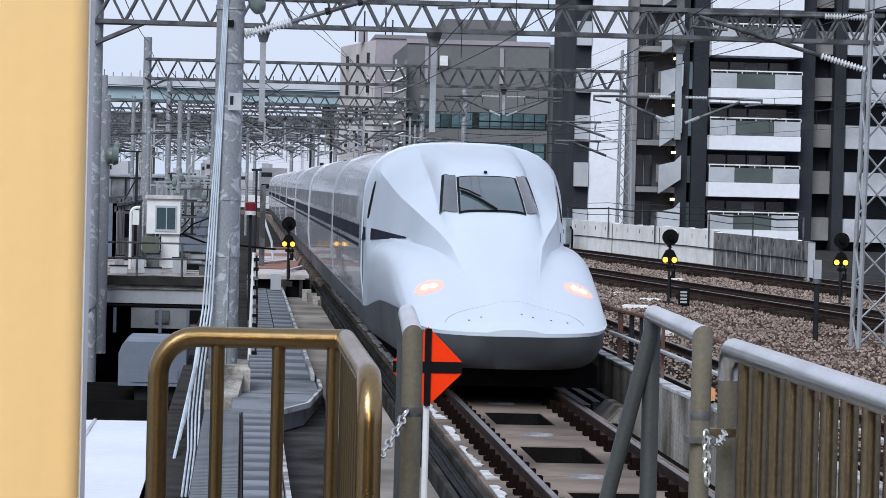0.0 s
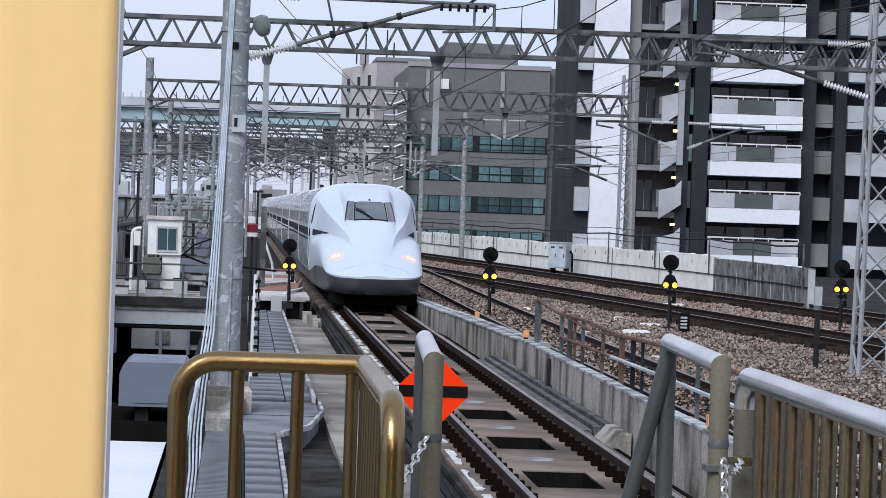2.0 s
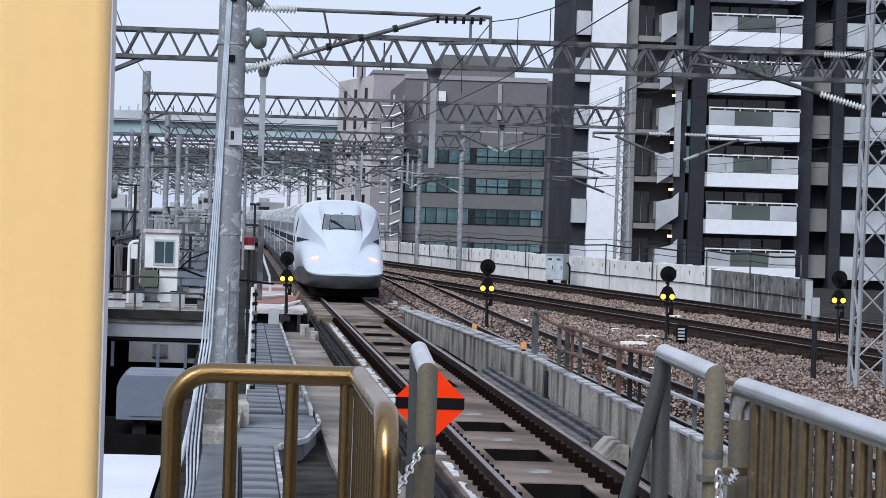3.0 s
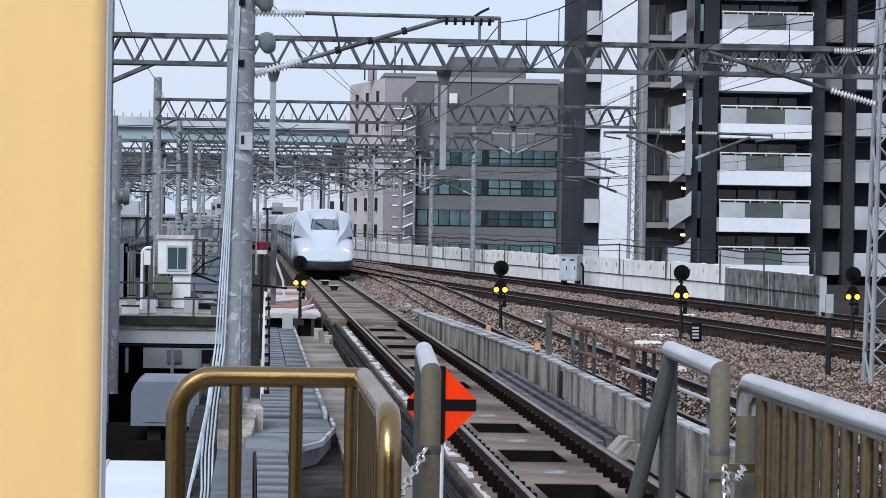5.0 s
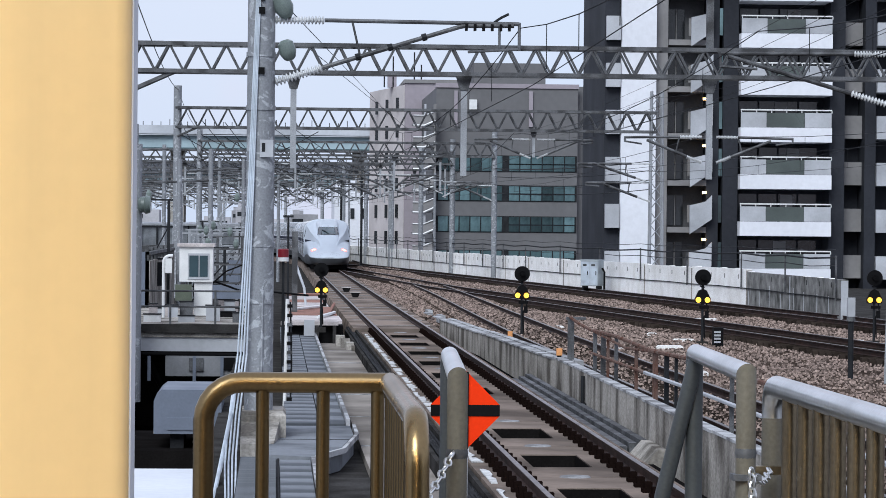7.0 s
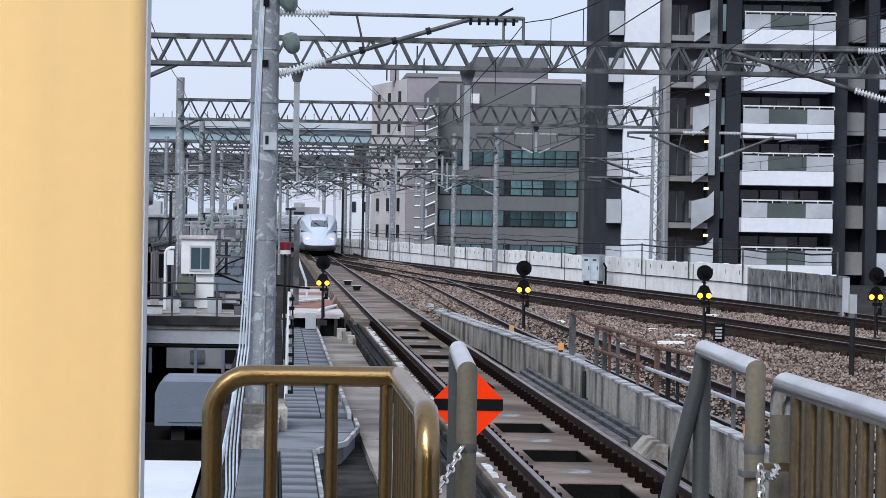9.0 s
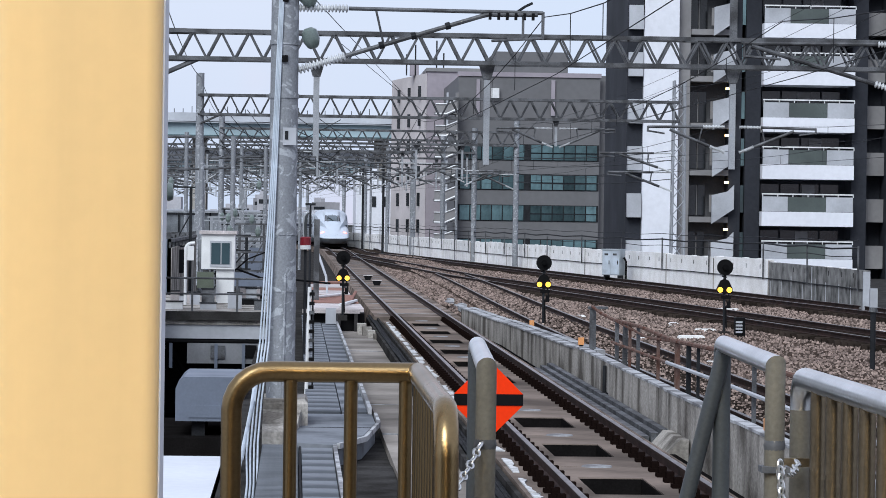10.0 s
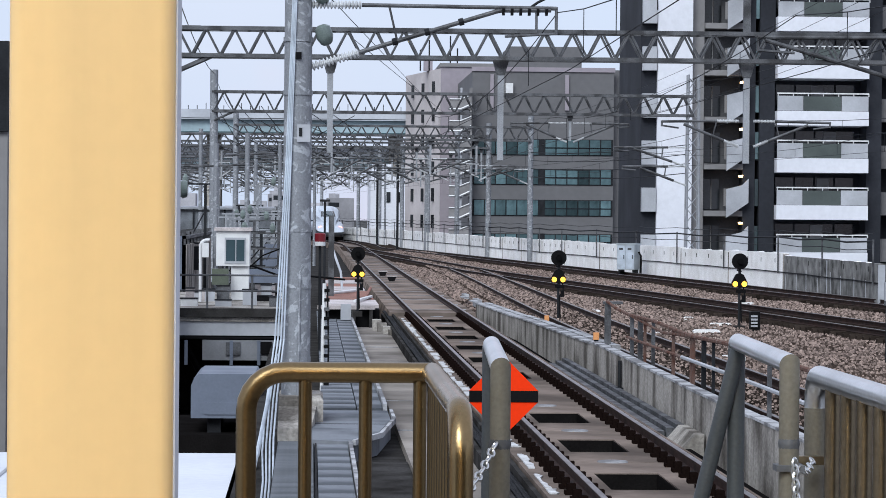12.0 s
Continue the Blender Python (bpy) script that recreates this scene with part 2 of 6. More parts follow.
# ---- mesh tools ----
class Mesh:
    """Collects vertices and faces for one mesh."""

    def __init__(self):
        self.v, self.f = [], []

    def box(self, x0, x1, y0, y1, z0, z1, m=None):
        n = len(self.v)
        pts = [Vector((x, y, z)) for z in (z0, z1) for y in (y0, y1) for x in (x0, x1)]
        self.v += [m @ p for p in pts] if m else pts
        self.f += [[n + i for i in q] for q in ((0, 2, 3, 1), (4, 5, 7, 6), (0, 1, 5, 4), (2, 6, 7, 3), (0, 4, 6, 2), (1, 3, 7, 5))]
        return self

    def tube(self, pts, r, sides=8, r1=None):
        """A round bar through the points, capped."""
        pts = [Vector(p) for p in pts]
        n, k = len(self.v), len(pts)
        ref = None
        for i, p in enumerate(pts):
            d = (pts[min(i + 1, k - 1)] - pts[max(i - 1, 0)]).normalized()
            if ref is None:
                ref = Vector((0, 0, 1)) if abs(d.z) < 0.9 else Vector((1, 0, 0))
            a = (ref - d * ref.dot(d)).normalized()
            ref = a
            b = d.cross(a)
            rr = r if r1 is None else r + (r1 - r) * i / (k - 1)
            self.v += [p + (a * math.cos(t) + b * math.sin(t)) * rr for t in (2 * math.pi * j / sides for j in range(sides))]
        for i in range(k - 1):
            for j in range(sides):
                a0, a1 = n + i * sides + j, n + i * sides + (j + 1) % sides
                self.f.append([a0, a1, a1 + sides, a0 + sides])
        self.f.append([n + j for j in reversed(range(sides))])
        self.f.append([n + (k - 1) * sides + j for j in range(sides)])
        return self

    def lathe(self, p0, p1, profile, sides=14):
        """Rings along p0 to p1: profile holds (fraction, radius)."""
        p0, p1 = Vector(p0), Vector(p1)
        d = (p1 - p0).normalized()
        a = d.orthogonal().normalized()
        b = d.cross(a)
        n = len(self.v)
        for s, r in profile:
            c = p0 + (p1 - p0) * s
            self.v += [c + (a * math.cos(t) + b * math.sin(t)) * r for t in (2 * math.pi * j / sides for j in range(sides))]
        for i in range(len(profile) - 1):
            for j in range(sides):
                a0, a1 = n + i * sides + j, n + i * sides + (j + 1) % sides
                self.f.append([a0, a1, a1 + sides, a0 + sides])
        self.f.append([n + j for j in reversed(range(sides))])
        self.f.append([n + (len(profile) - 1) * sides + j for j in range(sides)])
        return self

    def loft(self, rings, closed=False, caps=False):
        n, k = len(self.v), len(rings[0])
        for ring in rings:
            self.v += [Vector(p) for p in ring]
        for i in range(len(rings) - 1):
            for j in range(k if closed else k - 1):
                a0, a1 = n + i * k + j, n + i * k + (j + 1) % k
                self.f.append([a0, a1, a1 + k, a0 + k])
        if caps:
            self.f.append([n + j for j in reversed(range(k))])
            self.f.append([n + (len(rings) - 1) * k + j for j in range(k)])
        return self

    def prism(self, outline, y0, y1, m=Matrix()):
        """An (x, z) outline drawn out from y0 to y1."""
        return self.loft([[m @ Vector((x, y, z)) for x, z in outline] for y in (y0, y1)], closed=True, caps=True)

    def data(self, name, material, smooth=False):
        me = bpy.data.meshes.new(name)
        me.from_pydata(self.v, [], self.f)
        bm = bmesh.new()
        bm.from_mesh(me)
        bmesh.ops.recalc_face_normals(bm, faces=bm.faces)
        bm.to_mesh(me)
        bm.free()
        if smooth:
            for p in me.polygons:
                p.use_smooth = True
            me.set_sharp_from_angle(angle=radians(38))
        me.materials.append(material)
        return me


def thing(name, label, category, group="", kind="", at=(0, 0, 0)):
    ob = tagged(new(name), label, category, group, kind)
    ob.empty_display_size = 0.1
    ob.location = at
    return ob


def part(name, mesh, material, parent, label="", smooth=False, kind=""):
    """Links a Mesh as one object under a thing or a part."""
    ob = new(name, mesh.data(name, material, smooth))
    ob.parent = parent
    return tagged(ob, label, kind=kind)


def solo(name, mesh, material, label, category, group="", kind="", smooth=False):
    return tagged(new(name, mesh.data(name, material, smooth)), label, category, group, kind)


def piece(name, data, parent, m):
    """One more object on shared mesh data."""
    ob = new(name, data)
    ob.parent = parent
    ob.matrix_basis = m
    return ob


def smooth_step(a, b, x):
    t = min(max((x - a) / (b - a), 0), 1)
    return t * t * (3 - 2 * t)


def lerp_table(table, x):
    """A smooth curve through a short table of (x, value)."""
    if x <= table[0][0]:
        return table[0][1]
    last = len(table) - 1
    for i, ((x0, v0), (x1, v1)) in enumerate(zip(table, table[1:])):
        if x <= x1:
            h, d = x1 - x0, (v1 - v0) / (x1 - x0)
            d0 = (v0 - table[i - 1][1]) / (x0 - table[i - 1][0]) if i else d
            d1 = (table[i + 2][1] - v1) / (table[i + 2][0] - x1) if i + 2 <= last else d
            m0, m1 = (0.5 * (min(d, d0) + d * d0 / max(abs(d) + abs(d0), 1e-6) * 2) if i else d), 0.5 * (min(d, d1) + d * d1 / max(abs(d) + abs(d1), 1e-6) * 2)
            u = (x - x0) / h
            return (2 * u**3 - 3 * u * u + 1) * v0 + (u**3 - 2 * u * u + u) * m0 * h + (3 * u * u - 2 * u**3) * v1 + (u**3 - u * u) * m1 * h
    return table[-1][1]


# ---- ground, viaduct ----
def build_ground():
    solo("ground", Mesh().box(-2500, 2500, -300, 4500, -8.2, -8.0), M_CITY, "grey city ground far below the viaduct", "ground", kind="structure")
    solo("viaduct_deck", Mesh().box(-1.0, 40, 12, 700, -1.6, -0.62), M_CONCRETE_DARK, "dark concrete viaduct deck under the tracks", "viaduct", kind="structure")
    solo("viaduct_deck_left", Mesh().box(-120, -1.02, 92, 700, -1.6, -0.5), M_CONCRETE_DARK, "dark concrete viaduct deck under the yard", "viaduct", kind="structure")
    # Lower level coloured near-black as a shaded void.
    solo("lower_floor", Mesh().box(-30, -1.02, 14, 91.9, -3.6, -3.3), M_SHADED_CONCRETE, "lower level floor beside the viaduct, darkened as a shaded void", "floor", kind="structure")


def track_x(y):
    """Middle of the main track: straight, then a wide curve to the left."""
    return 3.685 - max(min(y, 480) - 260, 0) ** 2 / 1250 - 0.352 * max(y - 480, 0)


def side_track(name):
    def a(y):
        return max(17.85 - 0.0855 * (min(y, 300) - 112), track_x(y) + 2.9)

    def b(y):
        return max(13.9 - 0.088 * (min(y, 146) - 86) - 0.055 * max(y - 146, 0), track_x(y) + 0.01)

    def c(y):
        return 7.3 + 0.6 * smooth_step(70, 150, y)
    return {"a": a, "b": b, "c": c}[name]


RAIL_FOOT = [(-0.065, -0.155), (0.065, -0.155), (0.065, -0.14), (0.012, -0.12), (0.012, -0.05), (0.034, -0.038), (0.034, -0.006), (-0.034, -0.006), (-0.034, -0.038), (-0.012, -0.05), (-0.012, -0.12), (-0.065, -0.14)]
RAIL_HEAD = [(-0.034, -0.006), (0.034, -0.006), (0.030, 0.0), (-0.030, 0.0)]


def sweep(outline, centre, offset, ys):
    rings = [[(centre(y) + offset + x, y, z) for x, z in outline] for y in ys]
    return Mesh().loft(rings, closed=True, caps=True)


def build_rails(label, centre, y0, y1, step=6.0):
    t = thing("railway_track", label, "railway track", "railway tracks")
    ys = [y0 + (y1 - y0) * i / int((y1 - y0) / step) for i in range(int((y1 - y0) / step) + 1)]
    for side in (-0.7525, 0.7525):
        rail = part("rail", sweep(RAIL_FOOT, centre, side, ys), M_RAIL, t, "brown rusted steel rail")
        part("rail_head", sweep(RAIL_HEAD, centre, side, ys), M_RAIL_TOP, rail, "polished running surface")
    return t


def slab_mesh(hole):
    """A track slab 4.9 m long, 2.3 m wide, with a pit in its middle."""
    xs = [-1.15, -0.38, 0.38, 1.15]
    ys = [-2.45, -1.02, 1.02, 2.45]
    m = Mesh()
    for i in range(3):
        for j in range(3):
            if hole and i == 1 and j == 1:
                continue
            m.box(xs[i], xs[i + 1], ys[j], ys[j + 1], -0.40, -0.20)
    bm_data = m.data("slab", M_SLAB)
    bm = bmesh.new()
    bm.from_mesh(bm_data)
    bmesh.ops.remove_doubles(bm, verts=bm.verts, dist=0.001)
    inner = [f for f in bm.faces if sum(1 for g in bm.faces if g is not f and (g.calc_center_median() - f.calc_center_median()).length < 0.001)]
    bmesh.ops.delete(bm, geom=inner, context="FACES")
    bm.to_mesh(bm_data)
    bm.free()
    return bm_data


def build_main_track():
    t = build_rails("slab track with polished rusty rails", track_x, 14, 640)
    solid, open_slab = slab_mesh(False), slab_mesh(True)
    stopper = Mesh().lathe((0, 0, -0.42), (0, 0, -0.185), [(0, 0.27), (0.9, 0.27), (0.9, 0.2), (1, 0.18)], 18).data("stopper", M_TROUGH)
    # Near-black pit walls: the shade inside the pits, put on as colour.
    shade_walls = Mesh().box(-0.379, 0.379, 0.985, 1.017, -0.39, -0.215).box(-0.379, -0.36, -1.0, 0.985, -0.39, -0.215).box(0.36, 0.379, -1.0, 0.985, -0.39, -0.215).data("pit_lining", M_SHADED_CONCRETE)
    joints = [15.7, 20.7, 25.7, 30.75, 35.9, 41.05, 46.4, 52.3, 58.3, 64.0, 69.5, 75.05, 80.75, 86.4]
    for i, (ya, yb) in enumerate(zip(joints, joints[1:])):
        piece("slab", solid if i == 6 else open_slab, t, Matrix.Translation((3.685, (ya + yb) / 2, 0)) @ Matrix.Diagonal((1, (yb - ya - 0.06) / 4.9, 1, 1)))
        if i != 6:
            piece("pit_lining", shade_walls, t, Matrix.Translation((3.685, (ya + yb) / 2, 0)) @ Matrix.Diagonal((1, (yb - ya - 0.06) / 4.9, 1, 1)))
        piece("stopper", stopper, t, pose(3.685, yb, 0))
    part("bed", Mesh().box(2.2, 5.24, 14, 89, -0.62, -0.40), M_SHADED_CONCRETE, t, "concrete track bed, shade in its colour")
    part("far_bed", sweep([(-1.4, -0.6), (1.4, -0.6), (1.3, -0.17), (-1.3, -0.17)], track_x, 0, [89 + 12 * k for k in range(47)]), M_SLAB, t, "brown concrete track bed")
    joint = Mesh().box(-1.15, 1.15, -0.09, 0.09, -0.168, -0.16).data("slab_joint", M_TROUGH)
    for k in range(36):
        piece("slab_joint", joint, t, pose(3.685, 92 + 5.2 * k, 0) if k < 32 else pose(track_x(92 + 5.2 * k), 92 + 5.2 * k, 0))
    clip = Mesh().box(-0.19, 0.19, -0.1, 0.1, -0.2, -0.155).box(-0.165, -0.075, -0.075, 0.075, -0.155, -0.08).box(0.075, 0.165, -0.075, 0.075, -0.155, -0.08).data("fastener", M_FASTENER)
    for i in range(86):
        for side in (-0.7525, 0.7525):
            piece("fastener", clip, t, pose(3.685 + side, 26 + 0.714 * i, 0))
    # two small boxes between the rails
    for x, y in ((3.55, 130), (3.42, 141)):
        b = part("track_box", Mesh().prism([(x - 0.12, -0.17), (x + 0.12, -0.17), (x + 0.2, 0.03), (x - 0.2, 0.03)], y, y + 0.4), M_BLACK, t, "small dark equipment box")
        part("lid", Mesh().box(x - 0.22, x + 0.22, y - 0.02, y + 0.42, 0.032, 0.065), M_PALE, b, "pale lid")


def build_side_tracks():
    for key, y0, y1, label in (("a", 60, 470, "ballasted track with dark rusty rails beside the white wall"), ("b", 45, 262, "ballasted track with dark rusty rails on old sleepers"), ("c", 22, 152, "ballasted siding with dark rusty rails")):
        c = side_track(key)
        t = build_rails(label, c, y0, y1)
        sleeper = Mesh().prism([(-1.2, -0.30), (1.2, -0.30), (1.2, -0.175), (1.17, -0.155), (-1.17, -0.155), (-1.2, -0.175)], -0.12, 0.12).data("sleeper", M_SLEEPER)
        rest = Mesh()
        for k in range(int((min(y1, 300) - y0) / 0.62)):
            y = y0 + 0.62 * k
            if k < 260:
                piece("sleeper", sleeper, t, pose(c(y), y, 0))
            else:
                rest.box(c(y) - 1.2, c(y) + 1.2, y - 0.12, y + 0.12, -0.30, -0.155)
        if rest.v:
            part("sleeper_row", rest, M_SLEEPER, t, "dark weathered sleepers", kind="stuff")


def build_ballast():
    """The stony yard to the right of the main track's parapet."""
    rnd = random.Random(4)
    m = Mesh()
    ys = [14 + 2.5 * i for i in range(60)] + [170 + 12 * i for i in range(42)]
    rings = []
    for y in ys:
        x0 = 6.1 if y < 92 else track_x(y) + 1.25
        x1 = max(side_track("a")(y) + 2.3, x0 + 2)
        row = []
        for k in range(49):
            x = x0 + (x1 - x0) * k / 48
            z = -0.34 + 0.07 * noise.noise((x * 0.5, y * 0.3, 0)) + 0.05 * noise.noise((x * 1.7, y * 1.1, 3))
            if y < 152:
                z += (-0.20 - z) * (1 - smooth_step(1.0, 1.5, abs(x - side_track("c")(y))))
            row.append((x, y, z))
        rings.append(row)
    m.loft(rings)
    solo("ballast", m, M_BALLAST, "brown-grey crushed stone ballast between the tracks", "ballast", kind="structure")
    stones = Mesh()
    tracks = [side_track(k) for k in "abc"]
    for i in range(165000):
        y = 34 + 200 * rnd.random() ** 1.7
        x0 = 6.2 if y < 92 else track_x(y) + 1.5
        x = x0 + (side_track("a")(y) + 1.6 - x0) * rnd.random()
        if (any(abs(x - c(y)) < 1.0 for c in tracks[:2]) and rnd.random() < 0.72) or (abs(x - tracks[2](y)) < 1.0 and rnd.random() < 0.4):
            continue
        r = 0.013 + 0.022 * rnd.random() ** 1.5 + 0.0003 * (y - 34)
        z = -0.30 + 0.07 * noise.noise((x * 0.5, y * 0.3, 0)) + 0.05 * noise.noise((x * 1.7, y * 1.1, 3))
        if abs(x - tracks[2](y)) < 1.35:
            z = -0.185 + 0.02 * rnd.random()
        n = len(stones.v)
        a = rnd.random() * 6.28
        for h, q in ((0.0, 1.0), (r * (0.7 + 0.6 * rnd.random()), 0.62)):
            for k in range(4):
                stones.v.append(Vector((x + r * q * math.cos(a + k * 1.57) * (0.75 + 0.5 * rnd.random()), y + r * q * math.sin(a + k * 1.57) * 1.15, z + h + 0.015 * rnd.random())))
        stones.f += [[n + 4, n + 5, n + 6, n + 7]] + [[n + k, n + (k + 1) % 4, n + 4 + (k + 1) % 4, n + 4 + k] for k in range(4)]
    solo("ballast_stones", stones, M_STONE, "loose brown-grey crushed stones", "stones", kind="stuff")


# ---- parapets and the trackside ----
def build_parapet():
    t = thing("parapet", "stained concrete parapet wall beside the track", "wall", kind="structure")
    for y0, y1, top in ((22, 29.5, 0.30), (29.5, 36.5, 0.31), (36.5, 43.5, 0.30), (43.5, 50.5, 0.31), (50.5, 57.6, 0.32)):
        part("panel", Mesh().box(5.45, 5.60, y0 + 0.012, y1 - 0.012, -0.62, top), M_CONCRETE, t)
        part("cap", Mesh().box(5.44, 5.61, y0 + 0.03, y1 - 0.03, top, top + 0.035), M_TROUGH, t, "pale worn concrete top")
    for k in range(9):
        ya, yb = 57.9 + 6.0 * k, 57.9 + 6.0 * (k + 1) - 0.03 - 2.5 * (k > 5)
        xa, xb = (5.68 - 0.0255 * (min(y, 88) - 57.9) + 0.02 * max(y - 88, 0) for y in (ya, yb))
        za, zb = (0.21 - 0.0028 * (y - 57.9) - 0.012 * max(y - 88, 0) + 0.008 * (k % 3) for y in (ya, yb))
        def strip(dx0, dx1, z0, z1):
            return Mesh().loft([[(x + dx0, y, z0 if z0 < -0.3 else z + z0), (x + dx1, y, z0 if z0 < -0.3 else z + z0), (x + dx1, y, z + z1), (x + dx0, y, z + z1)] for x, y, z in ((xa, ya, za), (xb, yb, zb))], closed=True, caps=True)
        if k < 5:
            part("panel", strip(0, 0.2, -0.62, 0), M_CONCRETE, t)
        if k < 6 or k == 7:
            part("trough_cover", strip(-0.02, 0.20, 0, 0.035), M_TROUGH, t, "pale cable trough cover")
        if k < 5 or k in (6, 8):
            part("trough_lid", strip(0.23, 0.40, -0.2, 0.05), M_TROUGH, t, "pale cable trough lid")
    # iron post where the wall steps
    part("post", Mesh().tube([(5.40, 51.5, -0.4), (5.40, 51.5, 0.27)], 0.035).box(5.33, 5.45, 51.35, 51.65, -0.6, -0.2), M_GALV_DARK, t, "dark iron post")
    pipes = thing("cable_ducts", "grey cable ducts along the foot of the parapet", "duct")
    for k in range(3):
        part("duct", Mesh().box(5.0 + 0.14 * k, 5.11 + 0.14 * k, 42.5, 62, -0.5, -0.30 + 0.05 * k), M_GALV, pipes)
    part("end_cover", Mesh().prism([(4.95, -0.6), (5.42, -0.6), (5.42, -0.2), (5.3, -0.2)], 40.5, 42.4), M_CONCRETE, pipes, "sloping concrete end cover")


def build_wall_railing():
    t = thing("railing", "rusty iron railing with two rails on the parapet", "railing")
    for y, r, m in ((31.0, 0.03, M_RUST), (34.2, 0.03, M_RUST), (37.4, 0.035, M_GALV), (40.4, 0.03, M_RUST), (42.65, 0.03, M_GALV_DARK), (43.7, 0.045, M_GALV_DARK), (44.9, 0.035, M_RUST), (45.15, 0.03, M_RUST), (47.4, 0.035, M_RUST), (50.2, 0.04, M_GALV), (51.45, 0.032, M_RUST), (52.2, 0.055, M_GALV), (53.55, 0.045, M_GALV)):
        part("post", Mesh().box(5.83 - r * 0.75, 5.83 + r * 0.75, y - r * 0.75, y + r * 0.75, -0.45, 1.0 + 0.3 * (r - 0.03)), m, t)
    part("rail", Mesh().tube([(5.80, 24, 1.0), (5.80, 36, 1.02), (5.80, 41, 1.03), (5.80, 45, 0.97), (5.80, 50, 1.02), (5.80, 54, 0.99), (5.83, 56.5, 1.03), (5.85, 58.3, 1.1)], 0.032, 6), M_RUST, t)
    part("rail", Mesh().tube([(5.79, 45, 0.97), (5.79, 48.5, 0.88), (5.79, 53.5, 0.99)], 0.024, 6), M_RUST, t)
    part("rail", Mesh().tube([(5.79, 24, 0.62), (5.79, 40, 0.62), (5.79, 46, 0.60)], 0.03, 6), M_BALC, t, "pale lower rail")
    part("rail", Mesh().tube([(5.79, 46, 0.60), (5.79, 54, 0.58)], 0.026, 6), M_RUST, t)
    p = thing("steel_post", "grey steel post at the railing's end", "post")
    part("shaft", Mesh().box(5.81, 5.93, 58.3, 58.42, -0.1, 1.05), M_GALV, p)
    part("top_plate", Mesh().box(5.78, 6.16, 58.28, 58.47, 1.05, 1.10), M_GALV, p)
    data = None
    for x, y, z in ((5.525, 34.3, 0.345), (5.53, 57.2, 0.36), (5.75, 72.0, 0.18)):
        if data is None:
            data = thing("reflector_box", "small orange reflector box on the parapet", "reflector", "reflector boxes", at=(x, y, z))
            part("body", Mesh().box(-0.055, 0.055, -0.05, 0.05, 0.03, 0.17), M_AMBER_BOX, data)
            part("foot", Mesh().box(-0.04, 0.04, -0.04, 0.04, 0.0, 0.03), M_BLACK, data)
        else:
            copy_thing(data, pose(x, y, z))


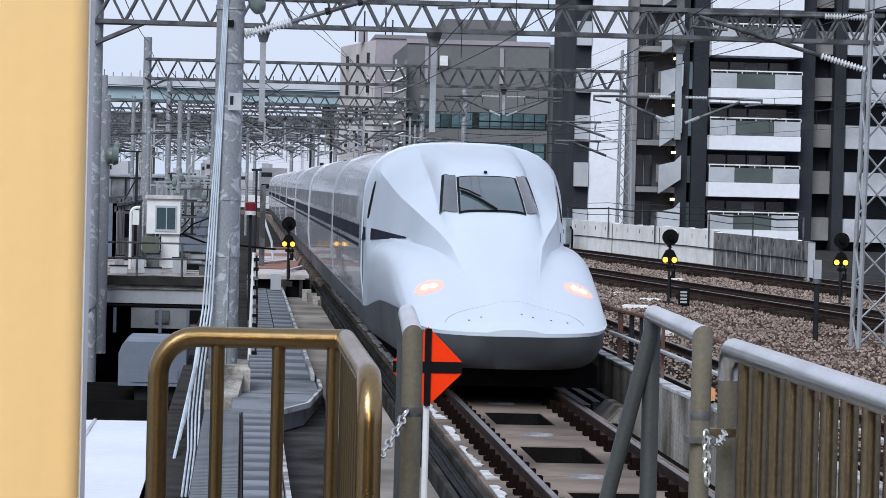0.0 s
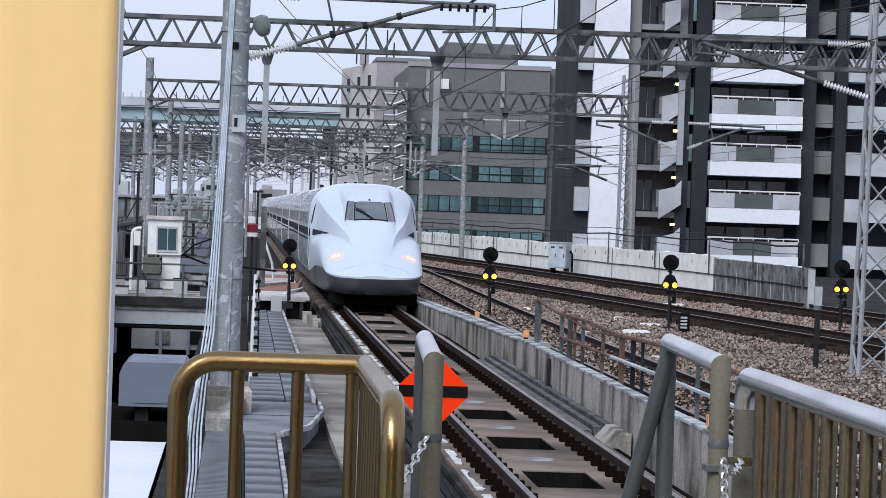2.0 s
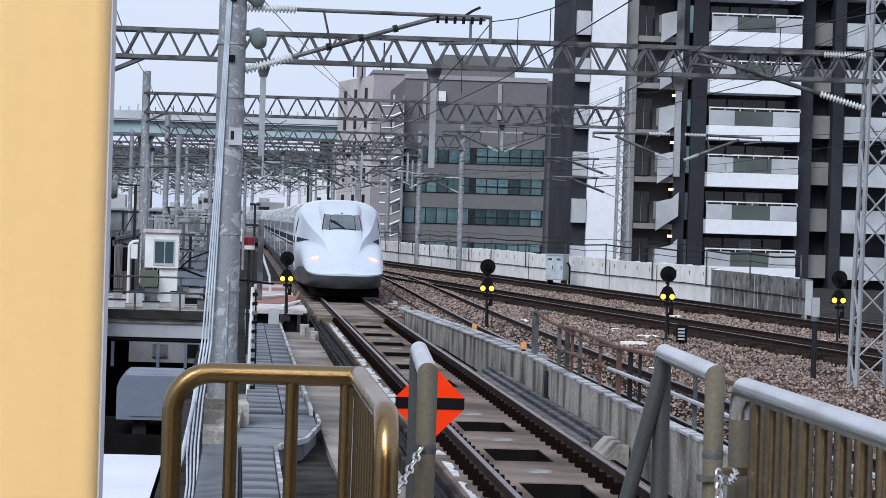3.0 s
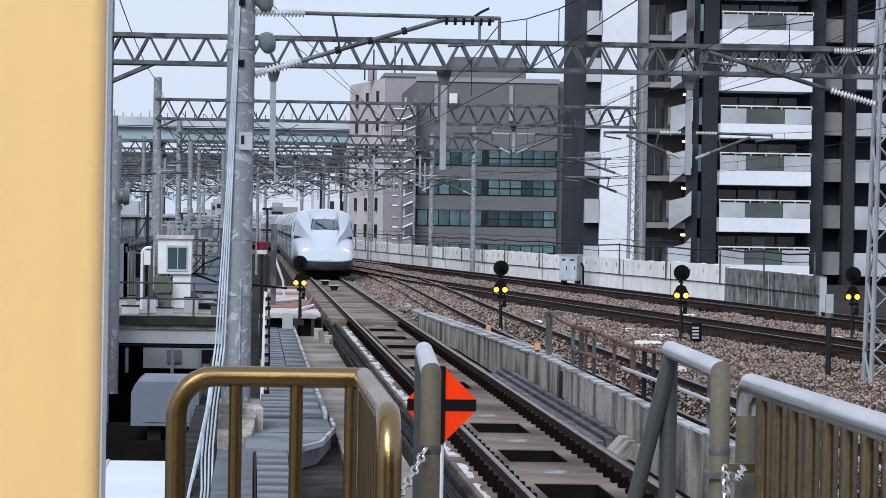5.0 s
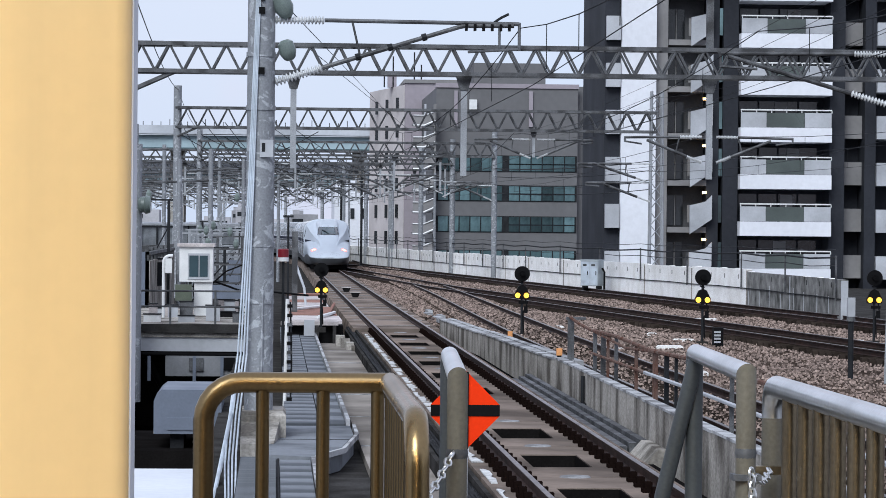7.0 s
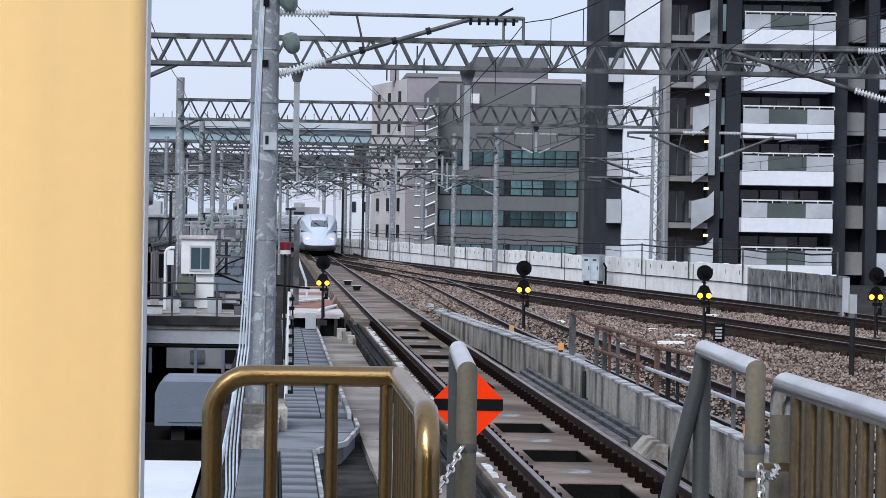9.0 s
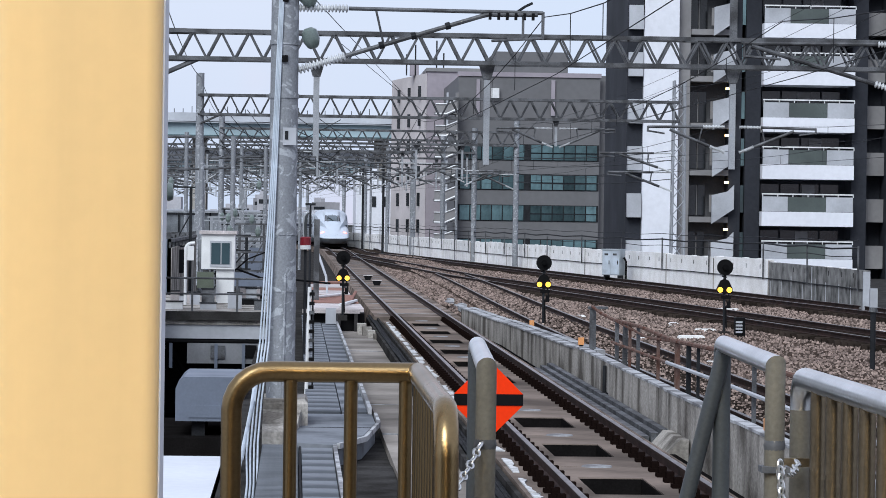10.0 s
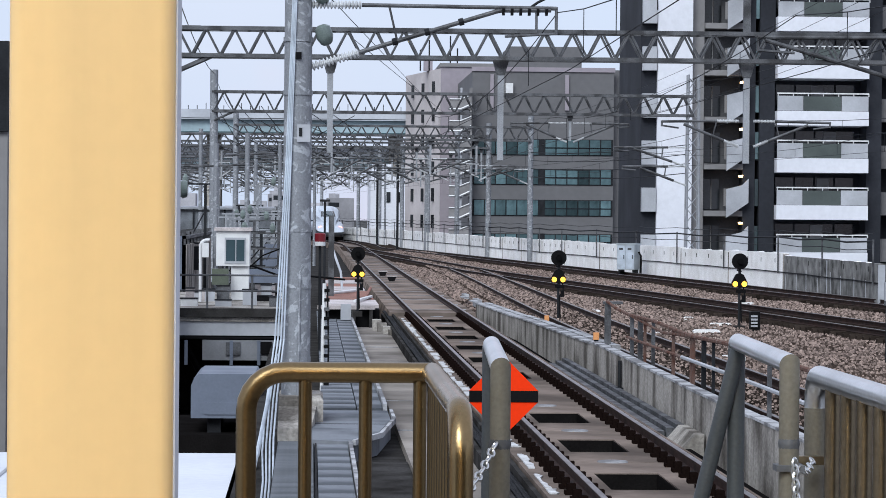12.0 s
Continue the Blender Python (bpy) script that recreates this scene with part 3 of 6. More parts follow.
def build_walkway():
    t = thing("walkway", "grey panelled cable trough walkway", "walkway", kind="structure")
    a = Mesh().box(-0.27, 0.27, -0.49, 0.49, -0.10, 0.0).data("panel", M_WALKWAY)
    b = Mesh().box(-0.20, 0.20, -0.98, 0.98, -0.10, 0.0).data("panel", M_WALKWAY)
    for i in range(46):
        piece("panel", a, t, pose(0.46, 47.2 + i, -0.27 + 0.006 * (i % 3)))
        if i % 2 == 0:
            piece("panel", b, t, pose(0.95, 47.7 + i, -0.272))
    for i in range(11):
        piece("panel", Mesh().box(-0.205, 0.205, -0.49, 0.49, -0.1, 0).data("panel", M_WALKWAY) if i == 0 else near, t, pose(0.31, 29.6 + i, -0.33))
        near = t.children[-1].data
    grate = part("grating", Mesh().box(-0.44, 0.06, 28, 41, -0.40, -0.36), M_GALV_DARK, t, "dark ribbed metal grating")
    bar = Mesh().box(-0.24, 0.24, -0.03, 0.03, 0, 0.02).data("bar", M_WALKWAY)
    for i in range(85):
        piece("bar", bar, grate, pose(-0.19, 28.1 + 0.15 * i, -0.36))
    part("kerb", Mesh().box(0.53, 0.58, 28, 40.2, -0.6, -0.29), M_TROUGH, t, "pale kerb")
    part("kerb", Mesh().box(0.07, 0.095, 28, 40.2, -0.5, -0.32), M_BLACK, t, "dark gap")
    rim = [(-0.05, 40.6), (0.55, 40.2), (0.95, 41.6), (1.22, 44.6), (1.22, 46.6), (-0.1, 46.6), (-0.1, 45.2), (-0.05, 43.0)]
    part("landing", Mesh().loft([[(x, y, z) for x, y in rim] for z in (-0.6, -0.30)], closed=True, caps=True), M_WALKWAY, t, "grey slab at the bend")
    edge = [(0.58, 40.2), (0.98, 41.6), (1.25, 44.6), (1.25, 46.6)]
    part("landing_edge", Mesh().loft([[(x, y, -0.35), (x + 0.05, y, -0.35), (x + 0.05, y, -0.275), (x, y, -0.275)] for x, y in edge], closed=True, caps=True), M_TROUGH, t, "pale kerb at the bend")
    part("joint", Mesh().box(-0.1, 1.2, 43.55, 43.6, -0.30, -0.296), M_BLACK, t, "dark joint")
    part("edge", Mesh().box(1.16, 1.22, 46.7, 93, -0.6, -0.20), M_TROUGH, t, "pale kerb edge")
    part("footing", Mesh().loft([[(-0.46, 43.9, z), (0.2 - e, 43.9 + e, z), (0.2 - e, 45.6, z), (-0.46, 45.6, z)] for z, e in ((-0.6, 0.0), (0.02, 0.0), (0.07, 0.04))], closed=True, caps=True), M_CONCRETE, t, "concrete pole footing")
    part("footing_step", Mesh().loft([[(-0.46, 42.6, z0), (0.02, 42.6, z0), (0.1, 43.89, z1), (-0.46, 43.89, z1)] for z0, z1 in ((-0.6, -0.6), (-0.30, -0.06))], closed=True, caps=True), M_CONCRETE, t, "sloping concrete block")
    f = thing("trackside_floor", "stained concrete floor beside the slab track", "floor", kind="structure")
    for i in range(9):
        part("bay", Mesh().box(1.34, 2.18, 24 + 7 * i, 30.96 + 7 * i, -0.62, -0.50 + 0.012 * (i % 2)), M_FLOOR, f)
        part("joint", Mesh().box(1.34, 2.18, 30.965 + 7 * i, 30.995 + 7 * i, -0.62, -0.482), M_TROUGH, f, "pale joint")
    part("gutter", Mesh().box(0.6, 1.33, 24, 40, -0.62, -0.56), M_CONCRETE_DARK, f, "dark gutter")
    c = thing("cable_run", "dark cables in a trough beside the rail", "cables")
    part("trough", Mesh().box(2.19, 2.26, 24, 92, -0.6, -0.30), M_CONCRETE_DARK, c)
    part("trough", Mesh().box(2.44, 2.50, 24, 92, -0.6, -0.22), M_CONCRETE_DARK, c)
    m = thing("mortar_edge", "broken pale mortar along the slab edge", "mortar")
    rnd = random.Random(5)
    y = 25.0
    while y < 84:
        n = 0.5 + 1.6 * rnd.random()
        xa, xb = 2.56 + 0.03 * rnd.random(), 2.64 + 0.09 * rnd.random()
        edge = [(xb + 0.06 * (rnd.random() - 0.5), y + n * k / 7) for k in range(8)]
        rim = [(xa, y)] + edge + [(xa, y + n)]
        part("patch", Mesh().loft([[(px, py, z) for px, py in rim] for z in (-0.198, -0.182)], closed=True, caps=True), M_MORTAR, m)
        y += n + 0.15 + 1.2 * rnd.random() ** 2
    for k in range(4):
        pts = [(2.30 + 0.035 * k + 0.006 * math.sin(y * 0.7 + k), y, -0.30 + 0.01 * math.sin(y * 0.31 + 2 * k)) for y in range(24, 96, 2)]
        part("cable", Mesh().tube(pts, 0.026, 6), M_BLACK, c)


# ---- platform end ----
def arc(c, a, b, r, n=7):
    """Quarter bend round c from direction a to direction b."""
    c, a, b = Vector(c), Vector(a), Vector(b)
    return [c + (a * math.cos(t) + b * math.sin(t)) * r for t in (math.pi / 2 * i / (n - 1) for i in range(n))]


def mitred(x0, y0, x1, y1, z, low, r, sides=20):
    """The bar along y and the leg below its near end, cut at 45 degrees where they meet."""
    bar, leg = Mesh(), Mesh()
    ring = [(r * math.cos(2 * math.pi * k / sides), r * math.sin(2 * math.pi * k / sides)) for k in range(sides)]
    bar.loft([[(x0 + a, y0, z + b) for a, b in ring], [(x1 + a, y1 - b, z + b) for a, b in ring]], closed=True, caps=True)
    leg.loft([[(x1 + a, y1 + b, low) for a, b in ring], [(x1 + a, y1 + b, z - b) for a, b in ring]], closed=True, caps=True)
    return bar, leg


def chain(name, label, p0, p1, sag, n):
    t = thing(name, label, "chain")
    p0, p1 = Vector(p0), Vector(p1)
    for i in range(n):
        s = (i + 0.5) / n
        c = p0.lerp(p1, s) - Vector((0, 0, sag * 4 * s * (1 - s)))
        d = (p1 - p0 - Vector((0, 0, sag * 4 * (1 - 2 * s)))).normalized()
        a = d.orthogonal().normalized()
        if i % 2:
            a = d.cross(a)
        ring = [c + d * 0.017 * math.cos(q) + a * 0.009 * math.sin(q) for q in (2 * math.pi * k / 12 for k in range(13))]
        part("link", Mesh().tube(ring, 0.0034, 6), M_PALE_SKYLIT, t, smooth=True)
    return t


def build_fences():
    top, low = 2.385, 1.25
    # L-shaped guard: front bar across, return bar along the platform edge
    t = thing("platform_fence", "stainless tube fence tinted gold as by lamps, rounded corner", "fence", "platform fences")
    r = 0.027
    x0, x1, yf, yn = -0.165, 0.318, 7.72, 6.22
    left = [(x0, yf, low)] + arc((x0 + 0.10, yf, top - 0.10), (-1, 0, 0), (0, 0, 1), 0.10)
    part("top_bar", Mesh().tube(left + [(x1 + 0.005, yf, top)], r, 16), M_STAINLESS, t, smooth=True)
    bend = arc((x1, yn + 0.10, top - 0.10), (0, 0, 1), (0, -1, 0), 0.10)
    part("return_bar", Mesh().tube([(x1, yf + 0.015, top)] + bend + [(x1, yn, low)], r, 16), M_STAINLESS, t, smooth=True)
    bar = Mesh().tube([(0, 0, low), (0, 0, top - 0.02)], 0.0175, 12).data("baluster", M_STAINLESS, True)
    for x in (-0.012, 0.145, 0.287):
        piece("baluster", bar, t, pose(x, yf, 0))
    for k in range(9):
        piece("baluster", bar, t, pose(x1, 7.58 - 0.14 * k, 0))
    part("bottom_bar", Mesh().tube([(x0, yf, low + 0.1), (x1, yf, low + 0.1)], 0.017, 10), M_STAINLESS, t)
    # gate posts: narrow frames along the track
    for x, y0, y1, z, label in ((0.462, 8.25, 7.02, 2.437, "dull grey steel gate frame with a rounded top"), (1.18, 8.30, 7.08, 2.447, "dull grey steel gate frame with a slanting brace")):
        g = thing("gate_frame", label, "barrier", "gate frames")
        rr = 0.0245
        xa, xb = x + (0.042 if x < 1 else 0.02), x - (0.010 if x < 1 else 0.028)
        # Leg and bar tones stand in for what the metal reflects.
        part("far_leg", Mesh().tube([(xa, y0, low), (xa, y0, z - 0.02)], rr, 16), M_SHADED_TUBE, g, smooth=True)
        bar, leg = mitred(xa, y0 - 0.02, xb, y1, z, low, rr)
        part("top_bar", bar, M_PALE_SKYLIT, g, smooth=True)
        part("elbow", Mesh().tube([(xa, y0 + 0.004, z - 0.05), (xa, y0 + 0.002, z - 0.02), (xa, y0 - 0.006, z - 0.006), (xa, y0 - 0.021, z)], rr, 16), M_PALE_SKYLIT, g, smooth=True)
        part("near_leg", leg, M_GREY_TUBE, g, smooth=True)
        for zz in (2.255, 1.9):
            part("weld", Mesh().lathe((xb, y1, zz - 0.012), (xb, y1, zz + 0.012), [(0, rr), (0.5, rr + 0.0025), (1, rr)], 16), M_GALV, g, "steel band", smooth=True)
        if x > 1:
            part("brace", Mesh().tube([(xa, y0 - 0.03, z - 0.02), (xa - 0.27, y0 + 0.05, low)], 0.0225, 14), M_SHADED_TUBE, g, "slanting brace", smooth=True)
            part("clamp", Mesh().box(xb - 0.034, xb + 0.034, y1 - 0.034, y1 + 0.03, 2.19, 2.205), M_GALV, g)
    chain("chain", "slack steel chain on the gate frame", (0.44, 6.99, 2.26), (0.33, 6.62, 2.15), 0.015, 12)
    chain("chain", "short steel chain on the gate frame", (1.16, 7.04, 2.215), (1.165, 7.03, 2.10), 0.0, 7)
    chain("chain", "short steel chain to the fence clamp", (1.165, 7.035, 2.20), (1.30, 7.6, 2.175), 0.02, 12)
    # fence along the right side
    f = thing("platform_fence", "grey steel fence with close upright slats", "fence", "platform fences")
    x = 1.325
    bend = arc((x, 7.66, top - 0.06), (0, 1, 0), (0, 0, 1), 0.06)
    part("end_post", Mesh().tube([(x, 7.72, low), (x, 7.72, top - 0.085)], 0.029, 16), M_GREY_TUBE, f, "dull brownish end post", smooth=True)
    # The bar's paler colour stands in for the reflected sky.
    part("top_bar", Mesh().tube([(x, 7.72, top - 0.085)] + bend + [(x, 3.0, top)], 0.029, 16), M_PALE_SKYLIT, f, smooth=True)
    slat = Mesh().tube([(0, 0, low), (0, 0, top - 0.015)], 0.0205, 12).data("slat", M_SLAT, True)
    k = 0
    while 7.46 - 0.215 * k > 3.1:
        piece("slat", slat, f, pose(x, 7.46 - 0.215 * k, 0))
        k += 1
    part("clamp", Mesh().box(x - 0.07, x + 0.02, 7.60, 7.63, 2.16, 2.182), M_SLAT, f, "brass-coloured clamp")


def build_platform():
    solo("platform", Mesh().box(-9, 1.9, -30, 9.4, -0.6, 1.25), M_CONCRETE, "grey concrete station platform", "platform", kind="structure")
    c = thing("column", "smooth cream-yellow painted platform column", "column")
    x0, x1, y0, y1, b = -0.648, -0.292, 6.35, 6.60, 0.035
    outline = []
    for cx, cy, a0 in ((x0 + b, y0 + b, 180), (x1 - b, y0 + b, 270), (x1 - b, y1 - b, 0), (x0 + b, y1 - b, 90)):
        outline += [(cx + b * math.cos(radians(a0 + 15 * k)), cy + b * math.sin(radians(a0 + 15 * k))) for k in range(7)]
    part("shaft", Mesh().loft([[(x, y, z) for x, y in outline] for z in (1.25, 9.0)], closed=True, caps=True), M_YELLOW, c, smooth=True)
    # White strip paints the sky's reflection onto the column's side face.
    part("edge_strip", Mesh().box(x1 - 0.006, x1 + 0.003, y0 + 0.03, y1 - 0.03, 1.25, 9.0), M_APT_WHITE, c, "white strip for the sky reflected on the side face")
    # unseen canopy over the platform, behind the view; lamps inferred from the golden highlights
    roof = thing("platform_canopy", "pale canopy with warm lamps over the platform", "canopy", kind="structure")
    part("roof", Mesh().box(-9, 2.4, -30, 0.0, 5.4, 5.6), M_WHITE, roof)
    # Unseen walls and roof, added to darken what the fence tubes reflect.
    part("back_wall", Mesh().box(-9, 12, -42, -41.5, -0.6, 6.0), M_GALV_DARK, roof, "unseen dark end wall, added to darken reflections")
    part("side_wall", Mesh().box(-9.3, -9.02, -42, -2, -0.6, 5.4), M_GALV_DARK, roof, "unseen dark side wall, added to darken reflections")
    part("side_wall", Mesh().box(9, 9.3, -42, -2, -0.6, 5.4), M_GALV_DARK, roof, "unseen dark side wall, added to darken reflections")
    part("opposite_roof", Mesh().box(2.42, 9.3, -42, -2.0, 5.45, 5.65), M_GALV_DARK, roof, "unseen dark roof, added to darken reflections")
    part("track_floor", Mesh().box(1.92, 9.3, -42, 13.9, -0.9, -0.6), M_SHADED_CONCRETE, roof, "unseen dark floor added below the hall roof")
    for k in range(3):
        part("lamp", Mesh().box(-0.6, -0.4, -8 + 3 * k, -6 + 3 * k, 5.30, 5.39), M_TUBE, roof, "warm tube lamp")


def build_marker():
    t = thing("marker_sign", "orange diamond marker sign with a black bar on a white post", "sign")
    x, y, z, s = 1.310, 20.0, 1.570, 0.272
    e = 0.04
    m = Mesh().loft([[(x + s - e, yy, z + e), (x, yy, z + s), (x - s + e, yy, z + e), (x - s + e, yy, z - e), (x, yy, z - s), (x + s - e, yy, z - e)] for yy in (y, y + 0.006)], closed=True, caps=True)
    part("board", m, M_ORANGE, t)
    part("bar", Mesh().box(x - s + e - 0.002, x + s - e + 0.002, y - 0.006, y - 0.001, z - 0.038, z + 0.038), M_BLACK, t)
    part("upright", Mesh().box(x - 0.022, x + 0.022, y - 0.012, y - 0.007, z - s + 0.01, z + s - 0.01), M_BLACK, t, "black upright strip")
    part("post", Mesh().tube([(x, y + 0.03, -0.62), (x, y + 0.03, z + 0.1)], 0.022, 10), M_WHITE, t)


# ---- train ----
NOSE_W = [(0, 0.42), (0.04, 0.66), (0.1, 0.86), (0.2, 1.03), (0.35, 1.16), (0.6, 1.26), (1.0, 1.34), (1.6, 1.40), (3, 1.47), (5, 1.54), (8, 1.62), (10.6, 1.67)]
NOSE_F = [(0, 0.87), (0.4, 1.06), (1.0, 1.22), (2.0, 1.47), (3.2, 1.72), (4.6, 1.91), (6.5, 1.98), (8.2, 1.99), (10.6, 2.0)]
NOSE_D = [(0, 0.87), (0.4, 1.07), (1.0, 1.26), (2.0, 1.57), (3.2, 1.94), (4.2, 2.2), (5.2, 2.50), (6.2, 2.80), (7.4, 3.12), (9, 3.40), (10.6, 3.52)]
NOSE_C = [(0, 0.5), (3.2, 1.85), (4.2, 2.38), (5.2, 2.80), (6.2, 3.12), (7.4, 3.32), (9, 3.46), (10.6, 3.50)]
NOSE_K = [(0, 0.8), (1.0, 1.05), (2.0, 1.38), (3.4, 1.93), (5.0, 2.36), (7.4, 2.68), (9.3, 2.96), (10.6, 3.1)]
NOSE_KW = [(0, 0.4), (2.0, 0.50), (3.4, 0.66), (5.0, 1.03), (7.4, 1.27), (9.3, 1.42), (10.6, 1.55)]
NOSE_LOW = [(0, 0.80), (1.2, 0.90), (2.6, 1.04), (6, 1.02), (10.6, 0.76)]


def pod_width(s):
    return min(0.76 + 0.06 * smooth_step(6, 9, s), lerp_table(NOSE_KW, s) * 0.95)


def train_top(x, s):
    """Height of the body over the rail at the side offset x, s metres behind the tip."""
    w, hf, hd, hc, hk, wk, low = (lerp_table(tab, s) for tab in (NOSE_W, NOSE_F, NOSE_D, NOSE_C, NOSE_K, NOSE_KW, NOSE_LOW))
    ax = abs(x)
    q = min(ax / w, 1)
    n = 2.5 + 3.6 * smooth_step(1.6, 6, s)
    fender = low + (hf - low) * (1 - q ** n) ** (1 / n)
    # hood with a sharp crease at wk, then the flank below it
    if ax < wk:
        hood = hk + (hd - hk) * (1 - (ax / wk) ** 2.4)
    else:
        hood = hk - (ax - wk) * (1.6 + 6.4 * smooth_step(3.0, 4.6, s))
    base = hd - 0.34
    wp = pod_width(s)
    pod = base + (hc - base) * (1 - min(ax / wp, 1) ** 3.6) ** (1 / 3.6) - max(ax - wp, 0) * 6
    k = 0.07 - 0.052 * smooth_step(2.0, 4.5, s)
    vals = [v / k for v in (fender, hood, pod)]
    top = max(vals)
    z = k * (top + math.log(sum(math.exp(v - top) for v in vals))) - k * 0.35
    end = smooth_step(9.2, 10.5, s)
    if end > 0 and ax < 1.67:
        z += end * (2.3 + 1.22 * (1 - (ax / 1.67) ** 3.2) ** (1 / 3.2) - z)
    return z


def body_ring(s, y):
    """One cross section from the lower left over the top to the lower right, its points laid on the creases."""
    w, wk, wp = lerp_table(NOSE_W, s), lerp_table(NOSE_KW, s), pod_width(s)
    low = lerp_table(NOSE_LOW, s)
    wk = min(wk, w * 0.9)
    drop = max(lerp_table(NOSE_K, s) - lerp_table(NOSE_F, s), 0.02) / (1.6 + 6.4 * smooth_step(3.0, 4.6, s))
    foot = wk + min(drop, (w - wk) * 0.65)
    half = [wp * math.sin(math.pi / 2 * j / 14) for j in range(14)]
    half += [wp + (wk - wp) * j / 8 for j in range(8)]
    half += [wk + (foot - wk) * j / 6 for j in range(6)]
    half += [foot + (w - foot) * math.sin(math.pi / 2 * j / 14) for j in range(15)]
    xs = [-x for x in reversed(half[1:])] + half
    ring = [(x, y, max(train_top(x, s), low + 0.05)) for x in xs]
    return [(-w + 0.02, y, low)] + ring + [(w - 0.02, y, low)]


def car_section(n=14):
    """The plain body's outline as (x, z), from the lower left over the roof to the lower right."""
    pts = [(-1.62, 0.75), (-1.68, 1.3), (-1.68, 2.0), (-1.67, 2.35)]
    for k in range(1, 10):
        q = 1 - k / 9.0
        q = math.sin(math.pi / 2 * q)
        pts.append((-1.66 * q, 2.3 + 1.22 * (1 - q ** 3.2) ** (1 / 3.2)))
    return pts + [(-x, z) for x, z in reversed(pts[:-1])]


def side_windows(parent, y0, y1):
    for side in (-1, 1):
        k = y0
        while k < y1:
            part("window", Mesh().box(side * 1.667 - 0.02, side * 1.667 + 0.02, k, k + 0.62, 2.22, 2.60), M_SIDE_GLASS, parent)
            k += 1.04
        part("band", Mesh().box(side * 1.684 - 0.004, side * 1.684 + 0.004, y0 - 1.5, y1 + 1.0, 1.86, 2.10), M_BLUE, parent, "dark blue band")
        part("thin_band", Mesh().box(side * 1.684 - 0.004, side * 1.684 + 0.004, y0 - 1.5, y1 + 1.0, 1.72, 1.78), M_BLUE, parent, "thin dark blue band")


def build_nose_car():
    """The tail car, its nose towards -y; the origin lies on the rails 2.2 m behind the tip."""
    t = thing("train_car", "white high-speed train tail car with a long rounded nose", "train", "train cars")
    steps = [0, 0.04, 0.1, 0.2, 0.35, 0.6, 0.8, 1.0, 1.25, 1.6, 2, 2.5, 3, 3.5, 4, 4.4, 4.8, 5.2, 5.6, 6, 6.5, 7, 7.5, 8, 8.5, 9, 9.4, 9.8, 10.2, 10.6]
    m = Mesh().loft([body_ring(s, s - 2.2) for s in steps])
    ring = len(body_ring(0, 0))
    m.f.append(list(range(ring)))
    part("nose", m, M_TRAIN, t, "white rounded nose", smooth=True)
    sec = car_section()
    part("body", Mesh().loft([[(x, y, z) for x, z in sec] for y in (8.4, 25.0)], caps=True), M_TRAIN_SHADED, t, "white car body, greyed in colour as if shaded", smooth=True)
    # skirt under the nose and body
    sk = [0, 0.04, 0.1, 0.2, 0.35, 0.6, 1.0, 1.3, 1.6, 2, 2.5, 3, 4, 5, 6.5, 8, 9.3, 10.6, 27.2]
    rings = []
    for s in sk:
        w = lerp_table(NOSE_W, s)
        tuck = (0.14 + 0.34 * max(1 - s / 3, 0)) * min(w / 1.2, 1)
        back = 0.34 * max(1 - s, 0)
        low = lerp_table(NOSE_LOW, s) + 0.006
        half = []
        for k in range(7):
            a = math.pi / 2 * k / 6
            half.append((w - 0.025 - tuck * (1 - math.cos(a)), s - 2.2 + back * (1 - math.cos(a)), low + (0.34 - low) * math.sin(a)))
        rings.append([(-x, y, z) for x, y, z in half] + half[::-1])
    part("skirt", Mesh().loft(rings, caps=True, closed=True), M_SKIRT, t, "grey skirt", smooth=True)
    part("underframe", Mesh().box(-1.25, 1.25, -1.0, 24.6, 0.05, 0.36), M_UNDER, t, "dark underframe")
    # windscreen laid on the canopy
    def lift(x, s, d):
        e = 0.02
        nx, ns = (train_top(x - e, s) - train_top(x + e, s)) / (2 * e), (train_top(x, s - e) - train_top(x, s + e)) / (2 * e)
        r = d / math.sqrt(nx * nx + ns * ns + 1)
        return (x + nx * r, s - 2.2 + ns * r, train_top(x, s) + r)
    def disc(x, s, rx, rs, d, n=20):
        rings = [[lift(x + rx * r * math.cos(2 * math.pi * k / n), s + rs * r * math.sin(2 * math.pi * k / n), d * (1.0 if r < 0.9 else 0.4)) for k in range(n)] for r in (0.02, 0.35, 0.65, 0.85, 1.0)]
        return Mesh().loft(rings, closed=True)
    def pane(x_in, x_out, s_low, s_high, d, n=12):
        """Glass between two upright edges; each edge is (low, high), the borders' s may differ at the inner and outer edge."""
        rows = []
        for i in range(n + 1):
            f = i / n
            row = []
            for j in range(n + 1):
                u = j / n
                a, b = x_in[0] + (x_in[1] - x_in[0]) * f, x_out[0] + (x_out[1] - x_out[0]) * f
                lo, hi = s_low[0] + (s_low[1] - s_low[0]) * u * u, s_high[0] + (s_high[1] - s_high[0]) * u * u
                row.append(lift(a + (b - a) * u, lo + (hi - lo) * f, d))
            rows.append(row)
        return Mesh().loft(rows)
    part("screen_seal", pane((-0.505, -0.455), (0.505, 0.455), (4.33, 4.33), (5.70, 5.70), 0.010, 16), M_BLACK, t, "black windscreen seal", smooth=True)
    part("windscreen", pane((-0.47, -0.42), (0.47, 0.42), (4.38, 4.38), (5.64, 5.64), 0.018, 16), M_SCREEN, t, "dark wide windscreen", smooth=True)
    part("cab_lamp", disc(0, 5.84, 0.03, 0.05, 0.03, 10), M_BLACK, t, "small dark cab lamp")
